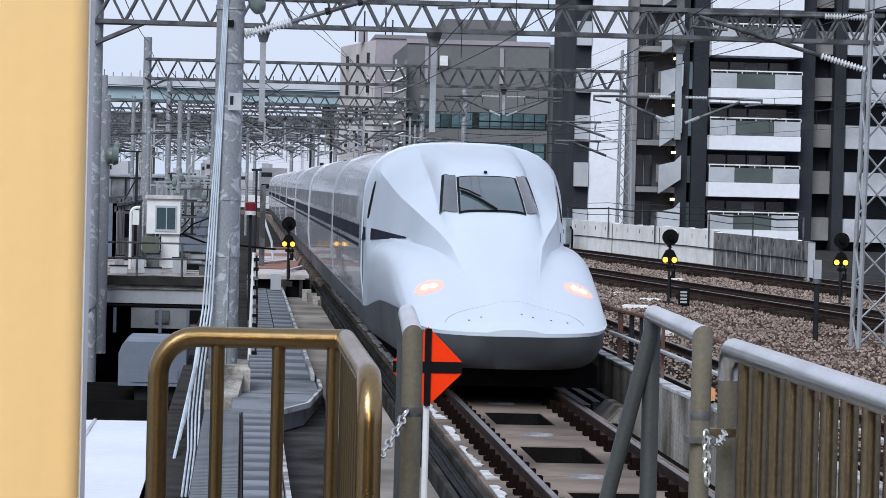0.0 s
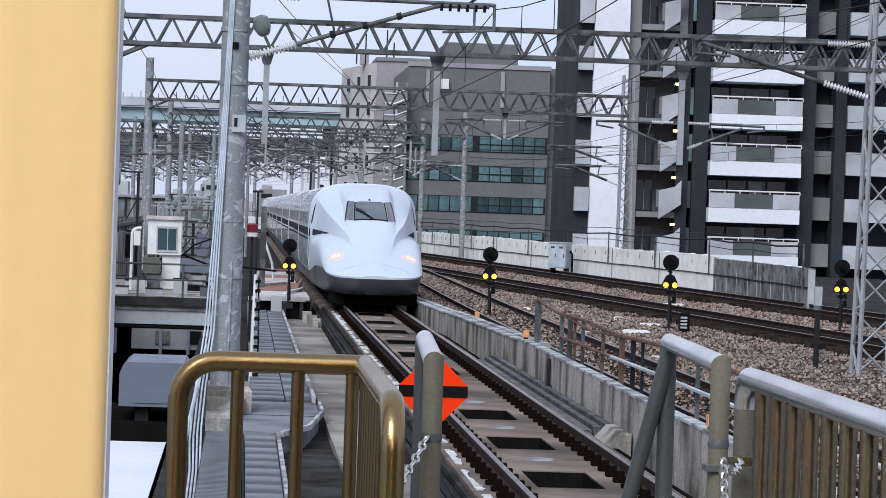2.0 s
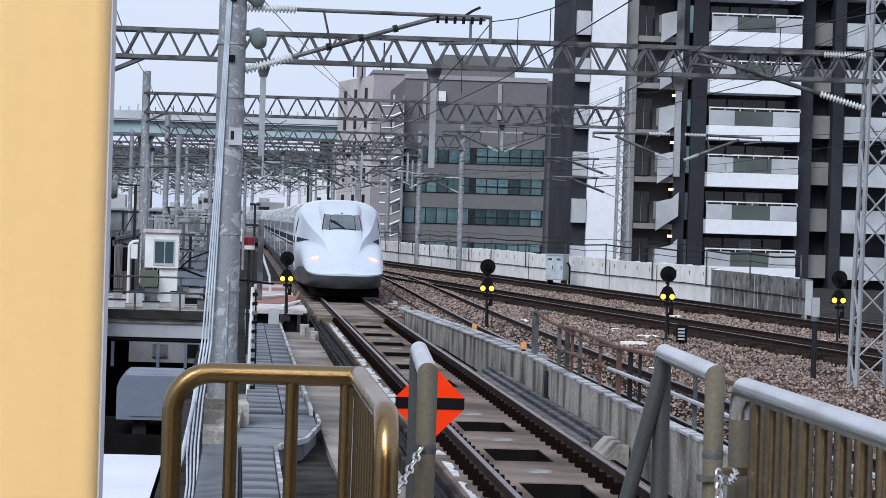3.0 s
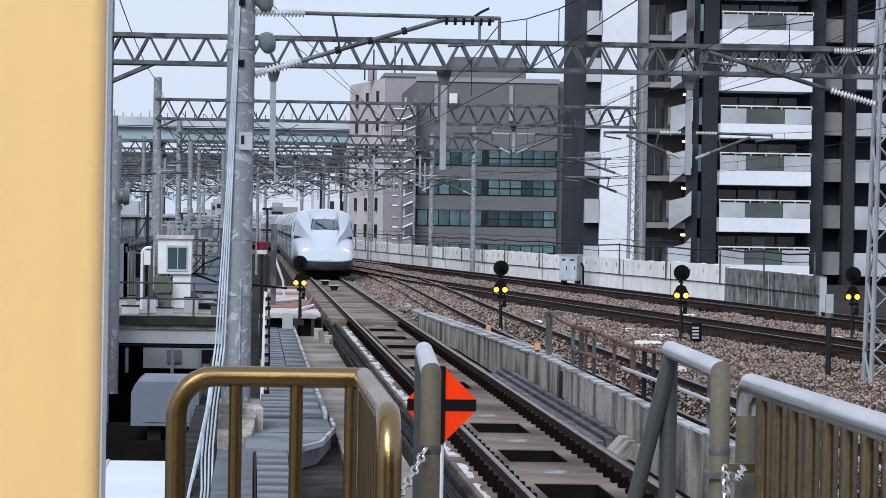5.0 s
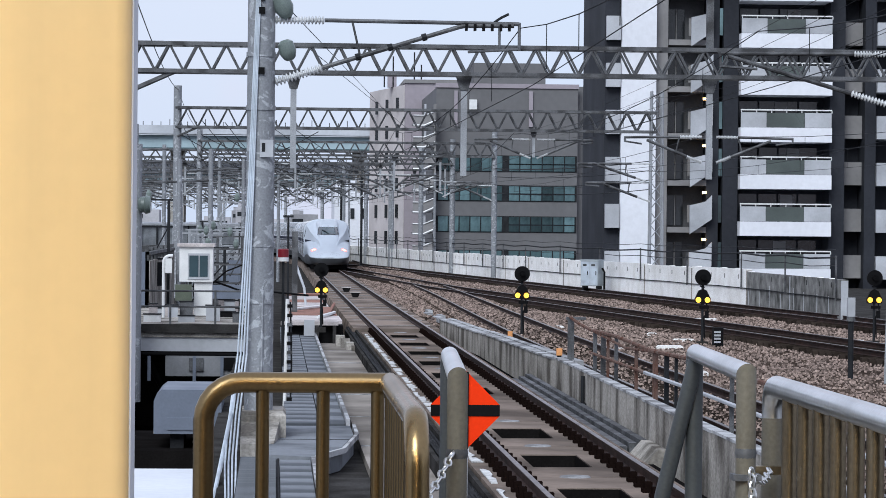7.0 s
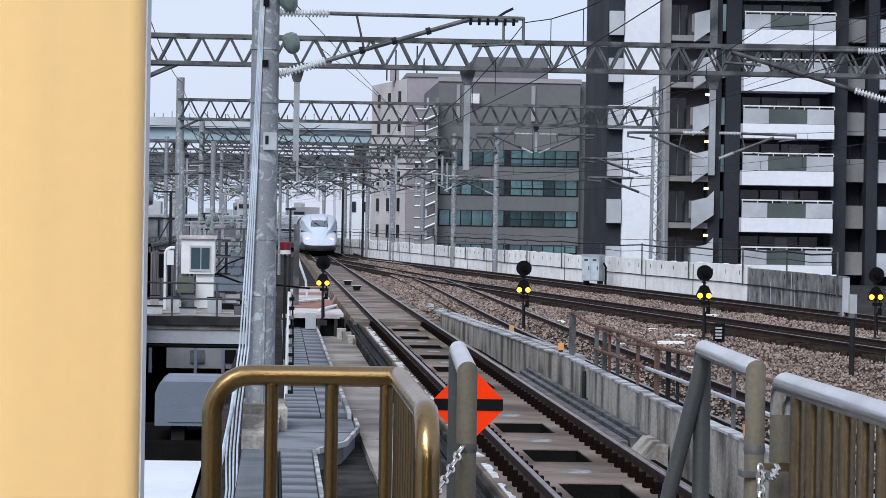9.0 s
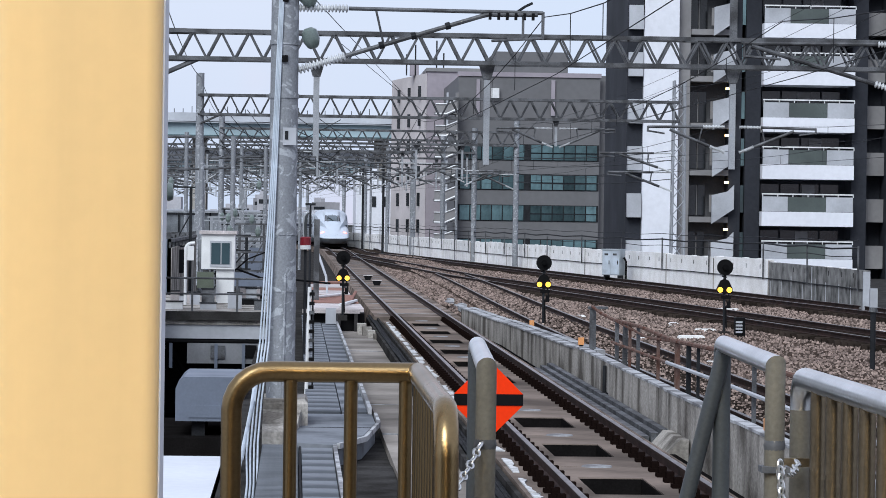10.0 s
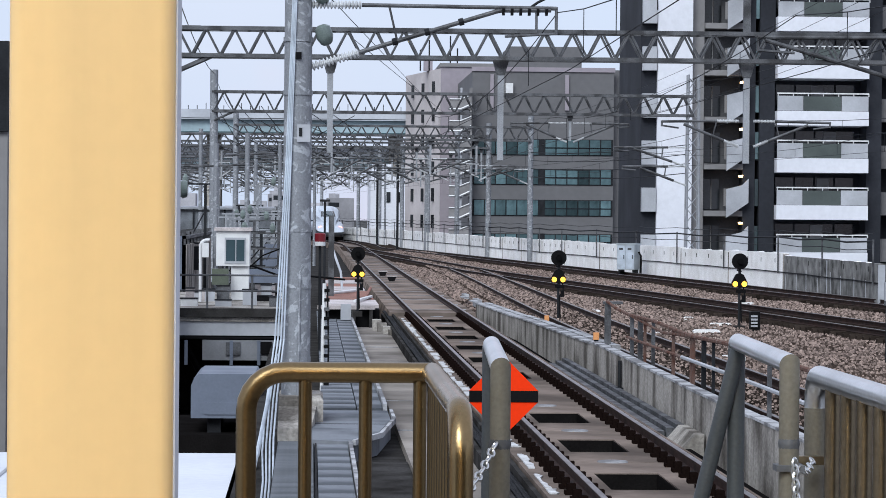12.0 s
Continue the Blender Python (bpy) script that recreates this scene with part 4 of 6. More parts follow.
    hatch = [(0.95 * math.sin(radians(a)), 0.30 + 0.62 * math.cos(radians(a))) for a in range(-84, 85, 7)]
    part("hatch_seam", Mesh().tube([lift(x, v, 0.001) for x, v in hatch], 0.006, 4), M_BALC, t, "thin seam of the coupler hatch")
    for x, v in ((-0.62, 0.34), (-0.45, 0.42), (0.1, 0.40), (0.25, 0.36), (0.5, 0.36), (0.72, 0.34)):
        part("bolt", disc(x, v, 0.014, 0.014, 0.006, 8), M_SKIRT, t)
    for side in (-1, 1):
        part("side_window", pane((side * 0.515, side * 0.465), (side * 0.71, side * 0.61), (4.40, 4.80), (5.80, 6.1), 0.016), M_CAR_WINDOW, t, "narrow curved side window", smooth=True)
        part("seal", pane((side * 0.71, side * 0.61), (side * 0.745, side * 0.645), (4.82, 4.86), (6.05, 6.1), 0.02), M_BLACK, t, "black curved edge seal", smooth=True)
        lens = part("tail_light", disc(side * 1.06, 2.12, 0.20, 0.28, 0.012), M_TAIL, t, "glowing red tail light", smooth=True)
        part("bulb", disc(side * 1.06 - 0.05, 2.14, 0.06, 0.10, 0.022), M_TAIL_WARM, lens, "bright warm bulb", smooth=True)
        part("bulb", disc(side * 1.06 + 0.06, 2.10, 0.06, 0.09, 0.022), M_TAIL_WARM, lens, "bright warm bulb", smooth=True)
        slit = []
        for k in range(9):
            z = 2.24 + 0.62 * k / 8
            w = 0.06 if 0 < k < 8 else 0.035
            slit.append([(side * (max(x / 200 for x in range(60, 340) if train_top(x / 200, sp) > z) + 0.008), sp - 2.2, z) for sp in (9.8 - w, 9.8 + w)])
        part("cab_door", Mesh().loft(slit), M_BLACK, t, "dark narrow door window")
        tip = []
        for k in range(9):
            f = k / 8
            sp = 5.9 + 4.8 * f
            zc, h = 2.00 - 0.02 * f, 0.012 + 0.11 * f
            row = []
            for z in (zc - h, zc + h):
                xo = max(x / 200 for x in range(60, 340) if train_top(x / 200, sp) > z)
                row.append((side * (xo + 0.009), sp - 2.2, z))
            tip.append(row)
        part("stripe_tip", Mesh().loft(tip), M_BLUE, t, "pointed end of the blue band", smooth=True)
    wiper = [(0.06, 4.36), (-0.12, 4.62), (-0.30, 4.86), (-0.42, 5.02)]
    part("wiper", Mesh().tube([lift(x, v, 0.04) for x, v in wiper], 0.02, 6).tube([lift(x - 0.03, v + 0.16, 0.04) for x, v in wiper[1:]], 0.012, 6), M_BLACK, t)
    part("rim", Mesh().loft([[(x * g, y, 0.75 + (z - 0.75) * g) for x, z in car_section()] for y, g in ((8.34, 1.0), (8.36, 1.012), (8.5, 1.012), (8.52, 1.0))]), M_TRAIN, t, "raised rim behind the nose", smooth=True)
    side_windows(t, 11.5, 24.0)
    return t


def build_car():
    t = thing("train_car", "white high-speed train middle car with dark blue band", "train", "train cars")
    sec = car_section()
    part("body", Mesh().loft([[(x, y, z) for x, z in sec] for y in (-12.2, 12.2)], caps=True), M_TRAIN_SHADED, t, "white car body, greyed in colour as if shaded", smooth=True)
    for y in (-12.2, 12.0):
        part("end_rim", Mesh().loft([[(x * g, yy, 0.75 + (z - 0.75) * g) for x, z in sec] for yy, g in ((y, 1.0), (y + 0.02, 1.012), (y + 0.18, 1.012), (y + 0.2, 1.0))]), M_TRAIN_SHADED, t, "raised rim at the car's end", smooth=True)
    part("gangway", Mesh().loft([[(x * 0.93, y, 0.4 + (z - 0.4) * 0.96) for x, z in sec] for y in (-12.55, -12.2)], caps=True), M_SKIRT, t, "dark gangway bellows")
    part("skirt", Mesh().loft([[(-1.63, y, 0.755), (-1.55, y, 0.3), (1.55, y, 0.3), (1.63, y, 0.755)] for y in (-12.2, 12.2)], closed=True, caps=True), M_SKIRT, t, "grey skirt")
    part("underframe", Mesh().box(-1.25, 1.25, -12, 12, 0.05, 0.31), M_UNDER, t, "dark underframe")
    side_windows(t, -10.2, 10.2)
    return t


# ---- gantries, masts and wires ----
def truss(parent, x0, x1, y, z0, z1, width, bay, material, r=0.032):
    """A lattice beam along x; four chords and zigzag braces on its front and back."""
    for yy in (y - width / 2, y + width / 2):
        for z in (z0, z1):
            part("chord", Mesh().box(x0, x1, yy - r * 1.2, yy + r * 1.2, z - r * 1.25, z + r * 1.25), material, parent)
    n = max(int(round((x1 - x0) / bay)), 2)
    step = (x1 - x0) / n
    up = Mesh().tube([(0, 0, z0), (step / 2, 0, z1)], r * 0.8, 5).data("brace", material)
    down = Mesh().tube([(0, 0, z1), (step / 2, 0, z0)], r * 0.8, 5).data("brace", material)
    for i in range(n):
        for yy in (y - width / 2, y + width / 2):
            piece("brace", up, parent, pose(x0 + step * i, yy, 0))
            piece("brace", down, parent, pose(x0 + step * (i + 0.5), yy, 0))
    flat = Mesh().box(-0.02, 0.02, -width / 2, width / 2, -0.02, 0.02).data("strut", material)
    for i in range(n + 1):
        piece("strut", flat, parent, pose(x0 + step * i, y, z1))


def lattice_mast(parent, x, y, z0, z1, w0, w1, material, bays=12):
    def corner(k, z):
        w = w0 + (w1 - w0) * (z - z0) / (z1 - z0)
        return Vector((x + w / 2 * (-1, 1, 1, -1)[k], y + w / 2 * (-1, -1, 1, 1)[k], z))
    for k in range(4):
        part("leg", Mesh().tube([corner(k, z0), corner(k, z1)], 0.05, 4), material, parent)
    for i in range(bays):
        za, zb = z0 + (z1 - z0) * i / bays, z0 + (z1 - z0) * (i + 1) / bays
        for k in range(4):
            a, b = (k, (k + 1) % 4) if i % 2 else ((k + 1) % 4, k)
            part("brace", Mesh().tube([corner(a, za), corner(b, zb)], 0.022, 4), material, parent)
    part("foot", Mesh().box(x - w0 / 2 - 0.12, x + w0 / 2 + 0.12, y - w0 / 2 - 0.12, y + w0 / 2 + 0.12, z0 - 0.12, z0), M_CONCRETE, parent)


def ribbed(p0, p1, r, ribs, core=0.45):
    prof = []
    for i in range(ribs):
        a = i / ribs
        prof += [(a + 0.05 / ribs, r * core), (a + 0.35 / ribs, r), (a + 0.6 / ribs, r * 0.9), (a + 0.85 / ribs, r * core)]
    return Mesh().lathe(p0, p1, prof, 10)


def cantilever(x, y, z_top, z_low, reach, side, ins=0.5, r=0.045, meet=0.74, drop=0.16, rib=0.05):
    """A hinged bracket that holds the wires over a track: two insulators, a stay, a tube and a drop bar."""
    t = thing("wire_bracket", "steel catenary bracket with ribbed white insulators", "bracket", "wire brackets")
    s = side
    part("insulator", ribbed((x + s * 0.15, y, z_top), (x + s * (0.15 + ins * 1.6), y, z_top), rib, 15), M_INSUL, t)
    part("stay", Mesh().tube([(x + s * (0.15 + ins * 1.6), y, z_top), (x + s * reach, y, z_top - 0.02)], r * 0.9, 8), M_GALV, t)
    p0 = Vector((x + s * 0.15, y, z_low))
    p1 = Vector((x + s * reach * meet, y, z_top - 0.07))
    part("insulator", ribbed(p0, p0.lerp(p1, 0.27), rib * 1.1, 14), M_INSUL, t)
    part("strut", Mesh().tube([p0.lerp(p1, 0.27), p1], r, 8), M_GALV, t)
    part("drop", Mesh().tube([(x + s * reach, y, z_top), (x + s * reach, y, z_top - drop)], r * 0.7, 6), M_GALV, t)
    part("drop", Mesh().tube([(x + s * reach * 0.35, y, z_top), p0.lerp(p1, 0.47)], r * 0.5, 6), M_GALV, t)
    part("steady_arm", Mesh().tube([(x + s * reach, y, z_top - drop + 0.02), (x + s * reach * 0.8, y, z_top - drop - 0.03)], r * 0.6, 6), M_GALV, t)
    return t


def build_main_pole():
    t = thing("catenary_pole", "weathered grey steel catenary pole with pale cables", "pole", "catenary poles")
    x, y = -0.215, 44.6
    part("shaft", Mesh().tube([(x, y, -0.6), (x, y, 9.5)], 0.218, 24, 0.20), M_POLE, t, smooth=True)
    for z in (0.6, 1.7, 2.55, 4.6, 5.4):
        part("band", Mesh().lathe((x, y, z - 0.035), (x, y, z + 0.035), [(0, 0.226), (1, 0.226)], 20), M_POLE, t, "steel band")
    part("number_plate", Mesh().box(x - 0.01, x + 0.19, y - 0.245, y - 0.235, 3.86, 4.12), M_BALC, t, "pale plate with faded marks")
    part("plate_bar", Mesh().box(x + 0.02, x + 0.07, y - 0.251, y - 0.246, 3.94, 4.07), M_GALV_DARK, t, "illegible dark marks")
    for k in range(4):
        u = k - 1.5
        pts = [(-0.20 + 0.016 * u, y - 0.235, 8), (-0.27 + 0.018 * u, y - 0.235, 5.97), (-0.35 + 0.024 * u, y - 0.24, 3.45), (-0.46 + 0.045 * u, y - 0.26, 0.91), (-0.57 + 0.055 * u, y - 0.5, 0.0 + 0.05 * u), (-0.56 + 0.05 * u, 40, -0.33 + 0.06 * u), (-0.50 + 0.04 * u, 36, -0.46), (-0.47 + 0.04 * u, 31, -0.5)]
        part("cable", Mesh().tube(pts, 0.013, 6), M_CABLE_W, t, "pale blue cable")
    part("conduit", Mesh().tube([(x + 0.03, y - 0.22, -0.6), (x + 0.05, y - 0.21, 1.9)], 0.025, 6), M_POLE, t)
    pipe = thing("conduit_stack", "white conduit and clamps beside the pole", "conduit")
    part("tube", Mesh().tube([(x + 0.42, y + 8, -0.5), (x + 0.46, y + 8, 1.55)], 0.035, 8), M_WHITE, pipe)
    for k in range(12):
        z = -0.42 + 0.165 * k
        part("clamp", Mesh().box(x + 0.455, x + 0.55, y + 7.93, y + 8.04, z, z + 0.06), M_BLACK if k % 3 else M_GALV, pipe)
    part("cable", Mesh().tube([(x + 0.52, y + 8, -0.5), (x + 0.54, y + 8, 0.4), (x + 0.51, y + 8, 1.5)], 0.016, 6), M_GALV_DARK, pipe, "dark cable")
    b = cantilever(x, y, 5.93, 4.98, 3.88, 1, 0.5, 0.034, 0.77, 0.42, 0.068)
    part("elbow", Mesh().tube([(x + 2.96, y, 5.855), (x + 3.06, y, 5.875), (x + 3.8, y, 5.885)], 0.036, 8), M_GALV, b, "steel tube end")
    part("drop", Mesh().tube([(x + 3.58, y, 5.88), (x + 3.58, y, 5.55)], 0.02, 6), M_GALV, b)
    for k in range(6):
        part("clamp", Mesh().box(x + 3.06 + 0.13 * k, x + 3.10 + 0.13 * k, y - 0.05, y + 0.05, 5.80, 5.90), M_BLACK, b, "dark clamp")
    for u in (0.45, 0.62, 0.8):
        part("clamp", Mesh().lathe((x + 0.15 + 2.85 * u - 0.02, y, 4.98 + 0.88 * u), (x + 0.15 + 2.85 * u + 0.05, y, 5.0 + 0.88 * u), [(0, 0.055), (1, 0.055)], 8), M_GALV_DARK, b, "dark clamp")
    part("horn", Mesh().tube([(x + 3.5, y, 5.93), (x + 3.6, y, 6.0), (x + 3.72, y, 6.06)], 0.02, 6), M_GALV_DARK, b)
    jar = thing("insulator", "grey-green ribbed post insulator on the pole", "insulator")
    part("body", Mesh().lathe((x + 0.34, y - 0.05, 5.62), (x + 0.44, y - 0.05, 5.32), [(0, 0.06), (0.15, 0.12), (0.6, 0.13), (0.9, 0.09), (1, 0.05)], 14), M_INSUL_GREEN, jar, smooth=True)
    jar = thing("insulator", "grey-green ribbed post insulator on the pole", "insulator")
    part("body", Mesh().lathe((x + 0.24, y - 0.05, 6.32), (x + 0.40, y - 0.05, 5.95), [(0, 0.06), (0.15, 0.13), (0.6, 0.15), (0.9, 0.10), (1, 0.05)], 14), M_INSUL_GREEN, jar, smooth=True)
    for z in (5.1, 6.0, 6.2):
        part("clamp", Mesh().box(x - 0.04, x + 0.05, y - 0.25, y - 0.2, z, z + 0.1), M_BLACK, t, "dark cable clamp")
    lamp = thing("warning_lamp", "red hooded warning lamp with a pale base", "lamp")
    part("hood", Mesh().lathe((0.20, 66, 2.35), (0.20, 66, 2.16), [(0, 0.10), (0.1, 0.125), (1, 0.12)], 14), M_RED, lamp)
    part("base", Mesh().lathe((0.20, 66, 2.16), (0.20, 66, 2.07), [(0, 0.12), (1, 0.12)], 14), M_WHITE, lamp)
    part("stem", Mesh().tube([(0.20, 66, 2.07), (0.20, 66, -0.6)], 0.03, 6), M_GALV_DARK, lamp)


def gantry(y, x0, x1, z0, z1, col_z, label, bay=0.62, col=0.26, mid=(), lattice_right=None, material=None, right_col=True, r=0.032):
    material = material or M_GALV
    t = thing("gantry", label, "gantry", "catenary gantries")
    truss(t, x0, x1, y, z0, z1, 0.5, bay, material, r)
    part("column", Mesh().tube([(x0, y, -1.6), (x0, y, col_z)], col / 2, 12), M_POLE, t, smooth=True)
    for s, zz in ((1, z0), (1, z1)):
        part("haunch", Mesh().box(x0 - 0.1, x0 + 0.75, y - 0.2, y + 0.2, zz - 0.05, zz + 0.05, Matrix.Translation((0, 0, -0.0))), material, t)
    part("knee", Mesh().tube([(x0, y - 0.2, z0 - 0.45), (x0 + 1.0, y - 0.2, z0)], 0.05, 6), material, t)
    if right_col:
        if lattice_right:
            lattice_mast(t, x1, y, -0.4, col_z, *lattice_right, M_PALE_STEEL, 14)
        else:
            part("column", Mesh().tube([(x1, y, -0.6), (x1, y, col_z)], col / 2, 12), M_POLE, t, smooth=True)
    for x, zlow in mid:
        part("hanger", Mesh().box(x - 0.06, x + 0.06, y - 0.06, y + 0.06, zlow, z0), M_PALE_STEEL, t, "hanging steel post")
        part("gusset", Mesh().prism([(x - 0.17, z0), (x + 0.17, z0), (x + 0.08, z0 - 0.32), (x - 0.08, z0 - 0.32)], y - 0.08, y + 0.08), material, t)
    return t


def build_gantries():
    g1 = gantry(60, -3.0, 12.97, 5.95, 6.50, 9.5, "steel lattice catenary gantry with a tapering lattice mast", 0.575, 0.3, ((3.81, 3.9), (0.36, 4.02), (8.82, 3.88)), (0.75, 0.40))
    gantry(140, -4.62, 18.05, 7.56, 8.47, 9.5, "galvanised lattice gantry across the tracks", 0.94, 0.38, ((12.2, 6.3),), (0.62, 0.5), r=0.05)
    gantry(180, -4.6, 13.3, 7.3, 8.1, 8.9, "grey lattice gantry across the tracks", 0.9, 0.34, ((-1, 5.2), (1.2, 5.2), (7.2, 5.2), (10, 5.2)), r=0.05)
    far = ((201, -13, 12.0), (222, -14, 10.9), (242, -15, 9.4), (262, -16, 8.0), (283, -17, 6.5), (304, -18, 4.8), (345, -22, 1.2), (395, -28, -6.8))
    for y, x0, x1 in far:
        n = 5 if y < 300 else 6
        hang = [(x0 + 2.5 + (x1 - x0 - 3) * k / n, 5.0) for k in range(n + 1)]
        gantry(y, x0, x1, 7.3, 8.1, 9.0, "distant grey lattice gantry", 1.1, 0.36, hang, r=0.055)
    # brackets under the gantries
    cantilever(12.75, 59.7, 6.45, 5.38, 3.75, -1, 0.55, 0.045, 0.96, 0.3, 0.068)
    cantilever(12.95, 60.3, 5.3, 4.5, 3.0, 1, 0.5, 0.035)
    for x, y, z, reach, s in ((17.9, 140, 5.9, 3.6, -1), (17.9, 140, 5.0, 3.2, -1), (12.2, 140, 7.0, 2.8, -1), (12.2, 140, 7.0, 2.8, 1), (-1, 180, 6.0, 2.2, 1), (1.2, 180, 6.0, 2.4, 1), (1.2, 180, 6.6, 2.4, -1),
                              (7.2, 180, 6.0, 2.8, -1), (7.2, 180, 6.0, 2.8, 1), (10, 180, 5.6, 2.6, 1), (13.3, 180, 5.4, 2.8, -1)):
        cantilever(x, y, z + 0.15, z - 0.75, reach, s, 0.55, 0.06)
    for y, x0, x1 in far:
        n = 5 if y < 300 else 6
        for k in range(n + 1):
            x = x0 + 2.5 + (x1 - x0 - 3) * k / n
            for s in (-1, 1):
                cantilever(x, y, 5.9 + 0.3 * ((k + s) % 3), 5.1 + 0.2 * (k % 2), 2.3 + 0.3 * (k % 3), s, 0.55, 0.065)
    for side in (-1, 1):
        cantilever(8.82, 60.0, 4.74, 4.22, 1.72, side, 0.28, 0.03, 0.74, 0.12, 0.036)
    part("upper_post", Mesh().box(8.75, 8.89, 59.93, 60.07, 6.5, 9.0), M_GALV, g1, "steel post above the beam")
    for x, y, h in ((11.4, 212, 6.9), (9.5, 240, 7.4), (6.9, 278, 7.4), (-4.6, 98, 6.2), (-5.6, 150, 7), (-9.5, 205, 7.2), (-7.5, 240, 7), (-0.35, 214, 6.8), (-0.7, 250, 6.9), (-1.2, 285, 7.0), (-2.6, 120, 6.0), (-3.6, 112, 5.4), (-1.6, 150, 6.4), (-3.1, 165, 6.8), (0.2, 190, 6.6), (-2.2, 205, 7), (-6.2, 130, 6), (5.9, 266, 7.2), (7.0, 241, 7.2)):
        p = thing("catenary_pole", "slim grey catenary pole beside the tracks", "pole", "catenary poles", at=(x, y, 0))
        part("shaft", Mesh().tube([(0, 0, -0.6), (0, 0, h)], 0.10, 10), M_GALV_DARK if y in (266, 241) else M_POLE, p, smooth=True)
        part("arm", Mesh().tube([(-0.9, 0, h - 0.9), (1.1, 0, h - 0.8)], 0.04, 6), M_GALV, p)


def wire(name, label, pts, r, sag=0.0):
    out = []
    for a, b in zip(pts, pts[1:]):
        a, b = Vector(a), Vector(b)
        for k in range(8):
            s = k / 8
            out.append(a.lerp(b, s) - Vector((0, 0, sag * 4 * s * (1 - s))))
    out.append(Vector(pts[-1]))
    return solo(name, Mesh().tube(out, r, 5), M_GALV_DARK, label, "wire", "overhead wires")


def build_wires():
    sup = [10, 44.6, 92, 140, 180, 222, 262, 304, 345, 395]
    for key in (None, "a", "b", "c"):
        f = side_track(key) if key else track_x
        ys = [y for y in sup if not (key == "b" and y > 250) and not (key == "c" and y > 150)]
        wire("contact_wire", "thin dark contact wire over the track", [(f(y) + (0.2 if i % 2 else -0.2), y, 5.0) for i, y in enumerate(ys)], 0.007)
        wire("messenger_wire", "thin dark messenger wire over the track", [(f(y), y, 5.85) for y in ys], 0.008, 0.55)
        for y0, y1 in zip(ys, ys[1:]):
            if y0 > 240:
                continue
            for k in range(1, 8):
                s = k / 8
                y = y0 + (y1 - y0) * s
                x = f(y0) * (1 - s) + f(y1) * s
                solo("dropper_wire", Mesh().tube([(x, y, 5.0), (x, y, 5.85 - 0.55 * 4 * s * (1 - s))], 0.006, 4), M_GALV_DARK, "short vertical dropper wire", "wire", "dropper wires")
    wire("feeder_wire", "dark feeder wire along the gantries", [(13.1, 20, 7.3), (12.9, 60, 7.2), (18.0, 140, 9.2), (13.4, 180, 8.6)], 0.008, 0.4)
    wire("feeder_wire", "dark feeder wire along the gantries", [(-3.0, 20, 8.0), (-3.0, 60, 7.9), (-4.6, 140, 9.3), (-4.6, 180, 8.8)], 0.014, 0.4)
    wire("stay_wire", "slanting thin dark stay wire", [(-0.1, 44.6, 6.4), (5.4, 140, 8.2)], 0.008)
    wire("stay_wire", "slanting thin dark stay wire", [(0.6, 60, 6.5), (6.2, 140, 7.6)], 0.008)
    for k in range(4):
        wire("crossing_wire", "thin dark wire crossing over the yard", [(12.85, 60, 8.6 - 0.5 * k), (12.2 + 0.6 * k, 140, 7.6 - 0.12 * k)], 0.006, 0.35)
    rnd = random.Random(21)
    for k in range(22):
        wire("yard_wire", "thin dark wire over the yard", [(-4.6 + 1.1 * (k % 7), 140, 8.0 - 0.1 * k), (-4.0 + 2.4 * (k % 6) + rnd.random(), 222, 7.6 - 2.4 * rnd.random())], 0.018, 0.3)
    for k in range(4):
        wire("crossing_wire", "thin dark wire between the far masts", [(17.9, 140, 6.2 - 0.45 * k), (13.3, 180, 6.6 - 0.5 * k)], 0.02, 0.2)


# ---- signals ----
SIGNALS = ((7.09, 84.7, -0.22), (11.74, 80.8, -0.22), (16.80, 82.3, -0.22))


